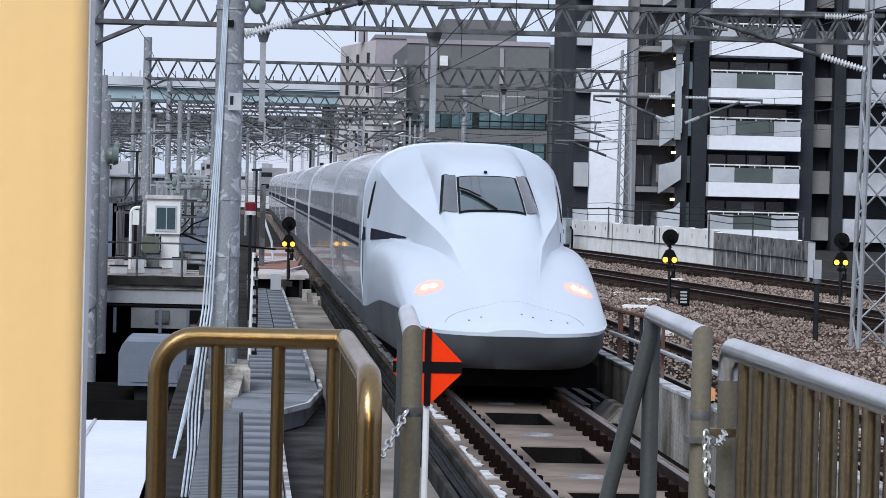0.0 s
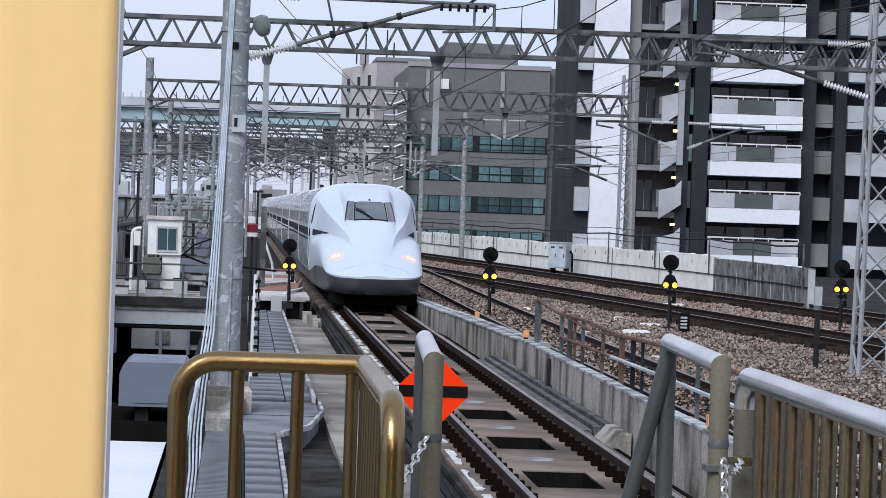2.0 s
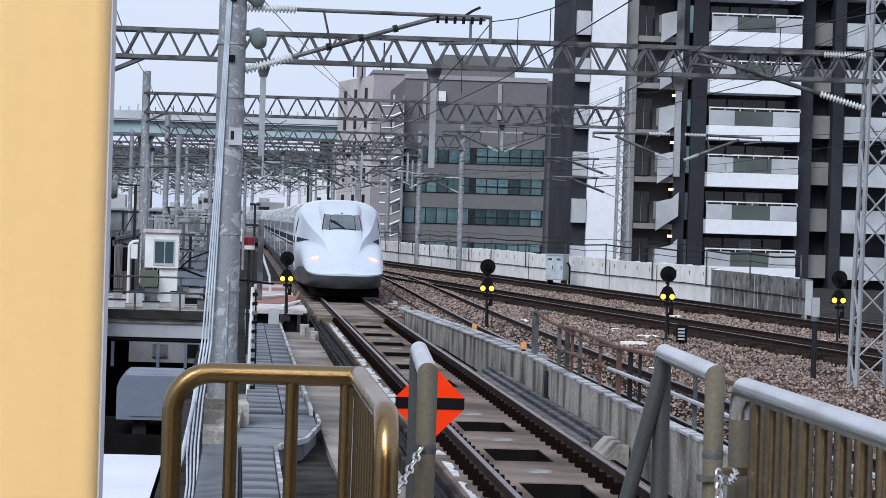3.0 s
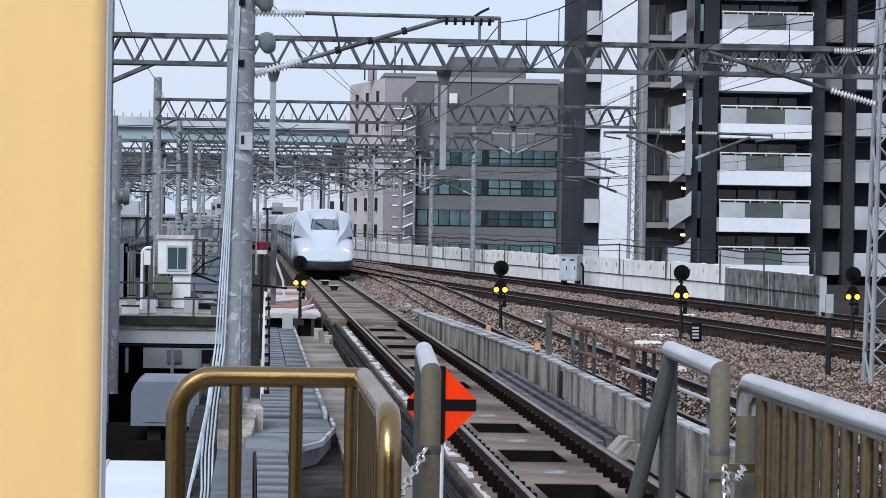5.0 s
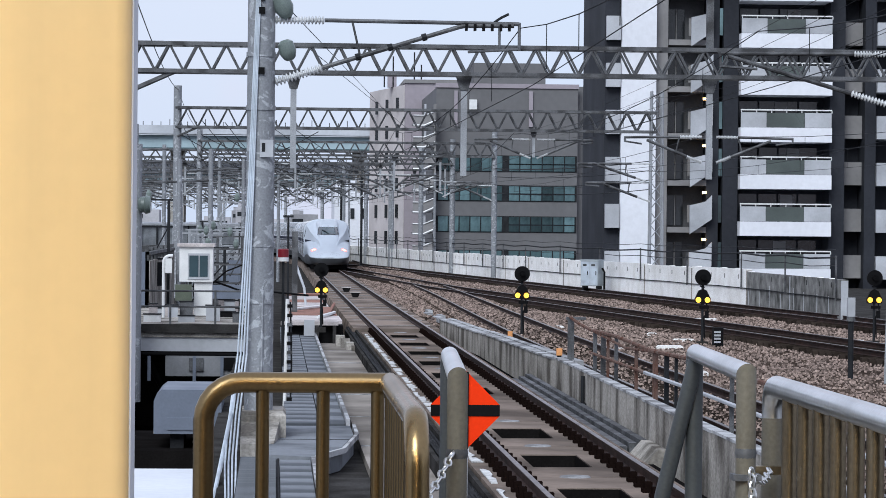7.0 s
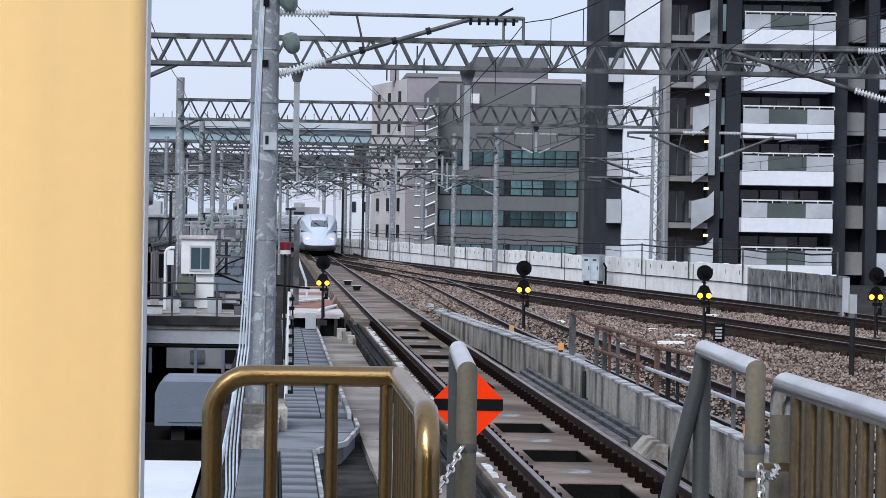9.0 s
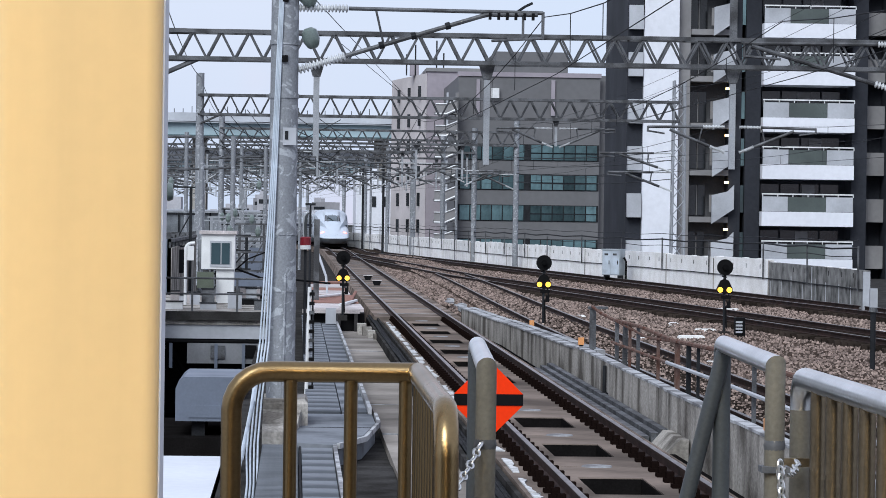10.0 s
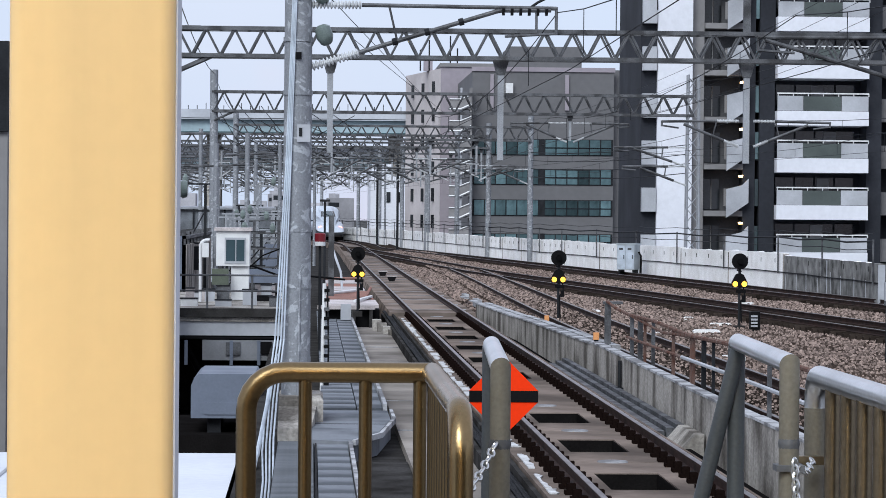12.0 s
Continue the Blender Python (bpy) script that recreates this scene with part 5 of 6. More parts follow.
def build_signals():
    def make(at, k=1.0):
        t = thing("shunting_signal", "black shunting signal with two lit amber lamps", "signal", "shunting signals", at=at)
        part("disc", Mesh().lathe((0, -0.09, 1.66), (0, 0.05, 1.66), [(0, 0.205), (0.5, 0.205), (0.5, 0.195), (1, 0.17)], 20), M_BLACK, t, "round black head")
        part("lens_hood", Mesh().lathe((0, -0.20, 1.66), (0, -0.09, 1.66), [(0, 0.075), (0, 0.06), (1, 0.075)], 14), M_UNDER, t)
        part("bracket", Mesh().box(-0.03, 0.03, -0.03, 0.03, 1.36, 1.48).tube([(-0.07, 0, 1.44), (0.05, 0, 1.4)], 0.02, 6), M_GALV_DARK, t)
        part("lamp_housing", Mesh().prism([(-0.19, 1.0), (0.19, 1.0), (0.20, 1.12), (0.10, 1.32), (0.0, 1.37), (-0.10, 1.32), (-0.20, 1.12)], -0.06, 0.06), M_BLACK, t, "black arched lamp housing")
        for s in (-1, 1):
            part("lamp", Mesh().lathe((s * 0.115, -0.085, 1.085), (s * 0.115, -0.06, 1.085), [(0, 0.066), (1, 0.07)], 14), M_SIGNAL_LIGHT, t, "glowing amber lamp")
        part("post", Mesh().tube([(0, 0, 0.0), (0, 0, 1.02)], 0.034, 8), M_GALV_DARK, t)
        part("bracket_arm", Mesh().box(-0.09, 0.16, -0.05, -0.02, 0.86, 0.94).box(0.05, 0.15, -0.08, -0.03, 0.62, 0.8), M_BLACK, t, "black cable clamp")
        part("cable", Mesh().tube([(0.1, -0.02, 1.0), (0.13, -0.04, 0.8), (0.03, -0.06, 0.65), (0.05, -0.06, 0.1)], 0.018, 6), M_BLACK, t)
        part("foot", Mesh().box(-0.13, 0.13, -0.13, 0.13, -0.12, 0.03), M_CONCRETE_DARK, t)
        return t
    s = make((1.34, 84.5, -0.02))
    for x, y, z in SIGNALS:
        copy_thing(s, pose(x, y, z) @ Matrix.Scale(1.08, 4))
    p = thing("marker_post", "grey steel post with a pale box on top", "post")
    part("shaft", Mesh().tube([(12.17, 62, -0.4), (12.17, 62, 1.05)], 0.06, 10), M_GALV_DARK, p)
    part("collar", Mesh().lathe((12.17, 62, 0.95), (12.17, 62, 1.05), [(0, 0.10), (1, 0.08)], 12), M_GALV, p)
    part("box", Mesh().box(12.09, 12.25, 61.94, 62.06, 1.05, 1.45), M_BALC, p, "pale box")
    for x, y, w in ((12.84, 109.4, 0.45), (13.57, 95.6, 0.5), (11.61, 83.4, 0.6), (10.54, 78.4, 0.7), (11.33, 88.3, 0.28), (8.93, 76.5, 0.4), (9.1, 94.2, 0.3), (15.2, 103.7, 0.8), (17.8, 110.6, 0.45), (18.57, 96.9, 0.5), (16.5, 83.5, 0.6), (9.2, 64, 0.5)):
        c = thing("cable_cover", "low pale concrete cable cover in the ballast", "cover", "cable covers")
        part("lid", Mesh().prism([(x - w / 2, -0.45), (x + w / 2, -0.45), (x + w / 2, -0.25), (x + w / 2 - 0.05, -0.22), (x - w / 2 + 0.05, -0.22), (x - w / 2, -0.25)], y, y + 0.3), M_WHITE_WALL, c)
    b = thing("junction_box", "small black box with pale slats beside a signal", "box")
    part("body", Mesh().box(11.95, 12.22, 80.1, 80.4, -0.5, 0.22), M_BLACK, b)
    for k in range(4):
        part("slat", Mesh().box(11.96, 12.14, 80.06, 80.10, -0.2 + 0.09 * k, -0.15 + 0.09 * k), M_BALC, b, "pale slat")


# ---- white wall along the yard ----
WALL = [(19.6, 101), (19.35, 120), (16.7, 149), (14.7, 170), (12.05, 203), (7.8, 268), (4.6, 308), (0.6, 345), (-7, 390)]


def build_yard_wall():
    t = thing("yard_wall", "weathered white concrete wall along the yard", "wall", kind="structure")
    def along(a, b, u):
        return Vector((*a, 0)).lerp(Vector((*b, 0)), u)
    for seg, (a, b) in enumerate(zip(WALL, WALL[1:])):
        n = max(int(math.dist(a, b) / 7.5), 2)
        d = (Vector((*b, 0)) - Vector((*a, 0)))
        ang = math.atan2(d.y, d.x)
        L = d.length / n
        for i in range(n):
            c = along(a, b, (i + 0.5) / n)
            m = Matrix.Translation(c) @ Matrix.Rotation(ang, 4, "Z")
            dark = seg == 0
            top = 1.22 if dark else 1.28 + 0.04 * ((i + seg) % 2)
            part("panel", Mesh().box(-L / 2 + 0.03, L / 2 - 0.03, -0.12, 0.12, -0.6, top, m), M_GREY_WALL if dark else M_WHITE_WALL, t, "grey stained panel" if dark else "")
            part("post", Mesh().tube([m @ Vector((-L / 2 + 0.6, 0.2, 0.5)), m @ Vector((-L / 2 + 0.6, 0.2, 2.05))], 0.034, 6), M_GALV, t, "grey fence post")
            part("pipe", Mesh().tube([m @ Vector((-L / 2, 0.15, 0.55)), m @ Vector((0, 0.15, 0.57)), m @ Vector((L / 2, 0.15, 0.55))], 0.02, 5), M_GALV_DARK, t, "thin grey pipe")
            for z, r in ((1.98, 0.035), (1.7, 0.016), (2.25, 0.014)):
                part("cable", Mesh().tube([m @ Vector((-L / 2 + 0.6, 0.2, z)), m @ Vector((0.6, 0.2, z - 0.07)), m @ Vector((L / 2 + 0.6, 0.2, z))], r, 5), M_GALV_DARK, t)
            part("joint", Mesh().box(-L / 2 - 0.05, -L / 2 + 0.05, -0.1, 0.14, -0.6, top - 0.04, m), M_CONCRETE if not dark else M_BALC, t, "pale joint strip")
            rnd = random.Random(seg * 31 + i)
            for k in range(4):
                x = (-0.36 + 0.24 * k + 0.04 * rnd.random()) * L
                part("slot", Mesh().box(x, x + 0.08 + 0.05 * rnd.random(), 0.1, 0.124, 0.92, 1.1, m), M_BLACK, t, "dark slot")
                if rnd.random() < 0.6:
                    w = 0.25 + 0.5 * rnd.random()
                    part("crumbled_edge", Mesh().prism([(x + 0.3, top - 0.01), (x + 0.3 + w, top - 0.01), (x + 0.3 + w * 0.8, top + 0.02), (x + 0.3 + w * 0.3, top + 0.03)], -0.1, 0.1, m), M_WHITE_WALL, t)
                if dark:
                    part("stain_rib", Mesh().box(x + 0.5, x + 0.56, 0.1, 0.135, -0.5, 0.35 + 0.5 * rnd.random(), m), M_BALC, t, "pale rib")
    c = thing("equipment_cabinet", "pale blue-grey equipment cabinet beside the wall", "cabinet")
    m = Matrix.Translation((15.75, 146.6, -0.1)) @ Matrix.Rotation(radians(-28), 4, "Z")
    part("body", Mesh().box(-0.46, 0.46, -0.38, 0.38, 0.22, 1.46, m), M_CABINET, c)
    part("roof", Mesh().box(-0.5, 0.5, -0.42, 0.42, 1.46, 1.52, m), M_CABINET, c)
    for x in (-0.44, 0.01):
        door = part("door", Mesh().box(x, x + 0.43, -0.395, -0.383, 0.26, 1.42, m), M_CABLE_W, c, "pale blue door")
        part("handle", Mesh().box(x + 0.33, x + 0.37, -0.41, -0.396, 0.75, 0.95, m), M_BLACK, door)
        part("vent", Mesh().box(x + 0.1, x + 0.3, -0.402, -0.396, 1.2, 1.3, m), M_GALV, door)
    for x in (-0.4, 0.34):
        part("foot", Mesh().box(x, x + 0.06, -0.34, 0.34, -0.4, 0.22, m), M_GALV_DARK, c)
    part("conduit", Mesh().tube([m @ Vector((0.62, 0.1, -0.3)), m @ Vector((0.62, 0.1, 0.9)), m @ Vector((0.5, 0.1, 1.1))], 0.05, 6), M_BLACK, c, "black cable conduit")


# ---- buildings ----
def window_row(parent, x0, x1, y, z0, z1, n, material, gap=0.12, frame=M_APT_GREY):
    w = (x1 - x0) / n
    pane = Mesh().box(-w / 2 + gap / 2, w / 2 - gap / 2, -0.05, 0.05, z0, z1).data("window", material)
    for i in range(n):
        piece("window", pane, parent, pose(x0 + w * (i + 0.5), y, 0))


def build_apartments():
    t = thing("apartment_building", "dark grey and white apartment block with balconies", "building")
    Y = 185.0
    floor = 2.94
    base = -8.0
    part("white_tower", Mesh().box(21.55, 23.75, Y - 0.4, Y + 14, base, 26), M_APT_WHITE, t, "white rendered wall")
    part("dark_edge", Mesh().box(20.55, 21.53, Y, Y + 13, base, 26), M_APT_DARK, t, "dark tiled wall")
    part("grey_strip", Mesh().box(23.77, 24.55, Y + 0.2, Y + 12, base, 26), M_APT_GREY, t, "grey wall")
    part("recess", Mesh().box(24.57, 28.2, Y + 1.6, Y + 12, base, 26), M_STAIR_SHADE, t, "back wall of the stair with shade in its colour")
    part("pier", Mesh().box(27.0, 27.75, Y - 0.1, Y + 1.5, base, 26), M_APT_DARK, t, "dark tiled pier")
    part("pier", Mesh().box(28.0, 28.95, Y - 0.3, Y + 2, base, 26), M_APT_DARK, t, "dark tiled pier")
    part("pier", Mesh().box(34.75, 35.7, Y - 0.3, Y + 2, base, 26), M_APT_DARK, t, "dark tiled pier")
    part("pier", Mesh().box(37.0, 37.7, Y - 0.2, Y + 2, base, 26), M_APT_DARK, t, "dark tiled pier")
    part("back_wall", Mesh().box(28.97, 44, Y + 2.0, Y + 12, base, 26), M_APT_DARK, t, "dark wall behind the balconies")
    z0 = 0.32 - floor * 3
    for i in range(12):
        z = z0 + floor * i
        # small ledges on the dark edge
        part("ledge", Mesh().box(20.6, 21.5, Y - 0.55, Y - 0.02, z - 0.2, z + 1.3), M_BALC, t, "pale balcony end")
        # stair balconies with slanting parapets
        part("stair_slab", Mesh().box(24.57, 27.0, Y - 0.1, Y + 1.58, z - 0.45, z - 0.1), M_APT_GREY, t)
        part("stair_panel", Mesh().prism([(25.9, z - 0.55), (27.3, z + 0.4), (27.3, z + 1.9), (26.9, z + 1.5), (25.9, z + 1.25)], Y - 0.65, Y - 0.5), M_BALC, t, "pale grey slanting parapet")
        window_row(t, 24.65, 25.8, Y + 1.52, z + 0.0, z + 1.9, 2, M_WIN_DARK)
        part("lamp", Mesh().box(26.75, 27.0, Y - 0.2, Y - 0.05, z + 2.0, z + 2.14), M_WARM_LAMP, t, "warm stair lamp") if i in (2, 3, 4, 5, 6) else None
        part("glass_strip", Mesh().box(27.77, 27.98, Y - 0.05, Y + 0.02, z + 0.2, z + 1.9), M_WIN, t, "narrow teal glass strip")
        part("stair_wall", Mesh().box(25.95, 26.9, Y + 0.9, Y + 1.0, z + 0.2, z + 1.3), M_APT_GREY, t, "grey stair parapet")
        part("window_mullion", Mesh().box(25.19, 25.25, Y + 1.40, Y + 1.455, z, z + 1.9), M_APT_GREY, t)
        # balconies
        b = part("balcony", Mesh().box(28.97, 34.73, Y - 1.2, Y + 1.98, z - 0.62, z + 0.28), M_APT_WHITE, t, "white balcony slab")
        part("panel", Mesh().box(28.99, 30.6, Y - 1.18, Y - 1.10, z + 0.3, z + 1.22), M_BALC, b, "pale grey panel")
        part("panel", Mesh().box(30.62, 33.0, Y - 1.14, Y - 1.08, z + 0.3, z + 1.2), M_BALC_DARK, b, "dark glass panel")
        part("panel", Mesh().box(33.02, 34.7, Y - 1.18, Y - 1.10, z + 0.3, z + 1.22), M_BALC, b, "pale grey panel")
        part("handrail", Mesh().box(28.97, 34.73, Y - 1.2, Y - 1.12, z + 1.34, z + 1.42), M_WHITE, b)
        for k in range(7):
            part("baluster", Mesh().box(29.0 + 0.95 * k, 29.05 + 0.95 * k, Y - 1.18, Y - 1.13, z + 1.2, z + 1.36), M_WHITE, b)
        window_row(t, 29.3, 34.4, Y + 1.94, z + 0.1, z + 2.05, 4, M_WIN_DARK)
        part("curtain", Mesh().box(31.6 + 0.4 * (i % 3), 32.4 + 0.4 * (i % 3), Y + 1.80, Y + 1.86, z + 0.15, z + 2.0), M_APT_GREY, t, "drawn curtain")
        # next bay at the far side
        part("balcony", Mesh().box(35.72, 36.98, Y + 0.6, Y + 1.98, z - 0.3, z + 1.15), M_APT_GREY, t, "grey balcony")
        part("balcony", Mesh().box(37.72, 43.5, Y - 0.5, Y + 1.98, z - 0.35, z + 1.1), M_BALC, t, "grey balcony slab")


def build_office():
    t = thing("office_building", "grey clad office building with teal window bands", "building")
    Y = 300.0
    part("block", Mesh().box(16.2, 30.6, Y, Y + 30, -8, 17.3), M_OFFICE, t, "grey clad walls")
    part("corner", Mesh().box(30.62, 33.6, Y + 1.2, Y + 28, -8, 17.6), M_OFFICE, t, "grey clad corner")
    part("parapet", Mesh().box(16.1, 30.7, Y - 0.15, Y + 0.3, 17.3, 17.75), M_LILAC, t, "pale roof edge")
    part("plant_room", Mesh().box(20.5, 28.0, Y + 8, Y + 20, 17.3, 20.3), M_OFFICE, t, "roof plant room")
    part("duct", Mesh().box(25.6, 26.0, Y - 0.25, Y, 13.4, 17.0), M_LILAC, t, "pale downpipe")
    part("duct", Mesh().box(18.0, 18.35, Y - 0.25, Y, 13.4, 17.0), M_LILAC, t, "pale downpipe")
    part("unit", Mesh().box(19.5, 20.3, Y - 0.5, Y, 15.0, 16.1), M_WHITE, t, "white wall unit")
    for z, high in ((8.9, 1.5), (5.9, 1.48), (2.75, 1.5), (-0.6, 1.4)):
        part("band", Mesh().box(16.25, 30.55, Y - 0.06, Y - 0.005, z - 0.08, z + high + 0.08), M_GALV_DARK, t, "dark window band")
        window_row(t, 16.4, 23.0, Y - 0.09, z, z + high, 6, M_WIN, 0.12)
        window_row(t, 23.6, 30.4, Y - 0.09, z, z + high, 6, M_WIN, 0.12)
        part("lintel", Mesh().box(23.6, 30.4, Y - 0.16, Y - 0.141, z + high * 0.42, z + high * 0.5), M_WIN_DARK, t, "dark transom")
    b = thing("lilac_building", "pale lilac-grey building with small dark windows", "building")
    Y = 330.0
    part("block", Mesh().box(14.3, 22, Y, Y + 20, -8, 19.2), M_LILAC, b, "lilac-grey wall")
    part("side", Mesh().loft([[(14.28, Y - 0.02, z), (14.28, Y + 20, z), (11.2, Y + 20, z), (11.0, Y + 19, z)] for z in (-8, 19.0)], closed=True, caps=True), M_SIDE, b, "pale side wall")
    part("parapet", Mesh().box(14.2, 22.1, Y - 0.2, Y + 20, 19.2, 19.6), M_APT_GREY, b, "roof edge")
    for i in range(8):
        z = 16.2 - 3.0 * i
        for k in range(3):
            s = (k + 0.6) / 3.4
            x, y = 14.28 + (11.0 - 14.28) * s, Y - 0.02 + 19 * s
            part("window", Mesh().box(x - 0.28, x + 0.18, y - 0.35, y + 0.1, z, z + 1.5), M_WIN_DARK, b)
    st = thing("outside_stair", "pale grey outside staircase beside the office building", "staircase")
    xa, xb = 13.77, 15.98
    xm = xa + (xb - xa) * 0.5
    for i in range(7):
        z = 0.25 + 2.18 * i
        part("parapet", Mesh().prism([(xa, z), (xm, z), (xb, z + 0.5), (xb, z + 1.46), (xm, z + 1.01), (xa, z + 1.01)], 297.4, 297.52), M_APT_GREY, st, "grey stair parapet")
        part("lower_edge", Mesh().tube([(xa, 297.35, z), (xm, 297.35, z), (xb, 297.35, z + 0.5)], 0.11, 4), M_WHITE, st, "white slab edge")
        part("coping", Mesh().tube([(xa, 297.35, z + 1.01), (xm, 297.35, z + 1.01), (xb, 297.35, z + 1.46)], 0.07, 4), M_WHITE, st, "white coping")
        part("landing", Mesh().box(xa, xb, 297.53, 299.9, z, z + 0.2), M_APT_GREY, st)
    part("newel", Mesh().box(xa + 1.1, xa + 1.3, 297.6, 297.8, -8, 15.51), M_BALC, st, "pale upright")
    part("newel", Mesh().box(xb - 0.12, xb + 0.1, 297.6, 299.9, -8, 15.51), M_APT_GREY, st, "end wall")
    for x, h in ((13.2, 22.5), (15.6, 23), (16.4, 21.6), (12.2, 21.4)):
        part("aerial", Mesh().tube([(x, Y + 6, 19), (x, Y + 6, h)], 0.09, 5), M_GALV_DARK, b, "roof aerial")
    part("tank", Mesh().box(12.6, 13.6, Y + 6, Y + 7, 19.0, 20.6), M_LILAC, b, "roof tank")
    w = thing("white_building", "plain white low building beyond the wall", "building")
    part("block", Mesh().box(7.4, 12.2, 372, 392, -8, 7.5), M_APT_WHITE, w, "white wall")
    part("block", Mesh().box(7.6, 10.2, 373, 392, 7.5, 9.0), M_APT_WHITE, w, "white upper part")
    for x in (8.2, 9.4, 10.8):
        part("window", Mesh().box(x, x + 0.5, 371.9, 372.05, 4.2, 5.5), M_WIN_DARK, w)
    rnd = random.Random(9)
    for i in range(26):
        x = -52 + 2.3 * i + rnd.random() * 2
        h = 1.0 + rnd.random() * 5.0
        y = 640 + rnd.random() * 200
        d = thing("distant_building", "small distant building in the haze", "building", "distant buildings")
        part("block", Mesh().box(x, x + 3 + 4 * rnd.random(), y, y + 12, -8, h + 2), M_FAR, d)
        part("roof", Mesh().box(x + 0.5, x + 2, y + 2, y + 6, h + 2, h + 3), M_FAR, d)
        for k in range(3):
            part("window_band", Mesh().box(x + 0.4, x + 2.8, y - 0.06, y, h - 2.6 * k, h - 2.6 * k + 1), M_WIN_DARK, d)


def build_highway():
    for y, z, label in ((420, 14.0, "pale teal elevated highway with lamp posts"), (425, 8.9, "pale teal lower elevated highway")):
        t = thing("elevated_highway", label, "highway", "elevated highways")
        part("girder", Mesh().box(-80, 20, y, y + 12, z + 0.2, z + 2.0), M_HIGHWAY, t, "teal girder")
        part("lower_flange", Mesh().box(-80, 20, y - 0.3, y + 12, z, z + 0.2), M_WIN, t, "dark lower flange")
        part("barrier", Mesh().box(-80, 20, y - 0.8, y - 0.5, z + 2.0, z + 3.3), M_HIGHWAY_TOP, t, "pale barrier")
        part("deck", Mesh().box(-80, 20, y - 0.8, y + 12.8, z + 1.9, z + 2.1), M_HIGHWAY_TOP, t, "deck edge")
        for k in range(38):
            part("post", Mesh().box(-30 + 1.25 * k, -29.9 + 1.25 * k, y - 0.7, y - 0.6, z + 3.3, z + 3.85 + 0.35 * (k % 4 == 0)), M_GALV_DARK, t)
        for x in (-60, -36, -14, 12):
            part("pier", Mesh().box(x - 1, x + 1, y + 4, y + 8, -8, z), M_CONCRETE, t, "concrete pier")


# ---- left side: bridge, hut, lower yard ----
def build_left_bridge():
    t = thing("bridge", "concrete service bridge with a pale girder", "bridge", kind="structure")
    part("deck", Mesh().box(-14, -0.62, 76, 91.9, -0.0, 0.32), M_CONCRETE, t, "grey deck")
    part("girder", Mesh().box(-14, -0.62, 76.05, 76.6, -0.36, -0.005), M_BALC, t, "pale girder")
    part("edge", Mesh().box(-14, -0.62, 75.9, 76.04, 0.12, 0.34), M_CONCRETE_DARK, t, "dark edge")
    part("pipe", Mesh().tube([(-14, 75.9, -0.42), (-0.7, 75.9, -0.42)], 0.035, 6), M_BLACK, t)
    part("lower_beam", Mesh().box(-2.75, -0.62, 75.75, 76.0, -0.98, -0.47), M_LOWBEAM, t, "grey lower beam")
    for x in (-3.2, -2.05, -1.35):
        part("bracket", Mesh().box(x, x + 0.08, 75.68, 75.745, -1.1, -0.47), M_CASING, t)
    part("grille", Mesh().box(-2.15, -1.78, 75.70, 75.745, -0.85, -0.52), M_GALV, t, "pale grille")
    part("hatch", Mesh().box(-1.28, -0.98, 75.70, 75.745, -0.82, -0.50), M_BLACK, t, "black hatch")
    # The wall's near-black colour puts in the shade under the bridge.
    part("back_wall", Mesh().box(-14, -0.62, 91.6, 91.9, -3.4, 0.0), M_SHADED_CONCRETE, t, "back wall under the bridge, shade in its colour")
    for x in (-3.3, -5.5):
        part("strut", Mesh().tube([(x, 76.8, -0.5), (x + 0.7, 77.5, -1.9)], 0.09, 6), M_BLACK, t)
    r = thing("railing", "grey tube railing on the bridge", "railing")
    for z in (0.78, 1.18):
        part("rail", Mesh().tube([(-14, 76.2, z), (-0.7, 76.2, z)], 0.025, 6), M_GALV, r)
    for k in range(11):
        part("post", Mesh().tube([(-13 + 1.15 * k, 76.2, 0.3), (-13 + 1.15 * k, 76.2, 1.2)], 0.028, 6), M_GALV, r)
    h = thing("hut", "small white guard hut with a sliding window", "hut")
    x0, x1, y = -2.68, -1.74, 84.0
    part("wall", Mesh().box(x0, x1, y, y + 1.6, 1.28, 2.27), M_WHITE, h)
    part("roof", Mesh().box(x0 - 0.06, x1 + 0.06, y - 0.08, y + 1.7, 2.27, 2.36), M_PALE, h)
    part("leg_box", Mesh().box(x0 + 0.42, x1 - 0.02, y + 0.1, y + 1.2, 0.3, 1.28), M_WHITE, h, "white base")
    f = part("window_frame", Mesh().box(x0 + 0.24, x1 - 0.10, y - 0.03, y, 1.35, 2.08), M_BALC, h)
    for a, b in ((x0 + 0.28, x0 + 0.54), (x0 + 0.57, x1 - 0.14)):
        part("pane", Mesh().box(a, b, y - 0.045, y - 0.031, 1.42, 2.02), M_SCREEN, f)
    part("cabinet", Mesh().box(x0 - 0.1, x0 + 0.36, y - 0.3, y + 0.2, 0.75, 1.2), M_OLIVE, h, "olive equipment box")
    pipe = thing("vent_pipe", "white curved vent pipe", "pipe")
    part("tube", Mesh().tube([(-3.05, 82, 0.3), (-3.05, 82, 1.85)] + arc((-2.87, 82, 1.85), (-1, 0, 0), (0, 0, 1), 0.18) + [(-2.8, 82, 2.03)], 0.04, 8), M_WHITE, pipe, smooth=True)
    box = thing("meter_box", "small white meter box on a pipe", "box")
    part("body", Mesh().box(-3.0, -2.82, 81.9, 82.1, 1.55, 1.95), M_WHITE, box)
    rnd = random.Random(3)
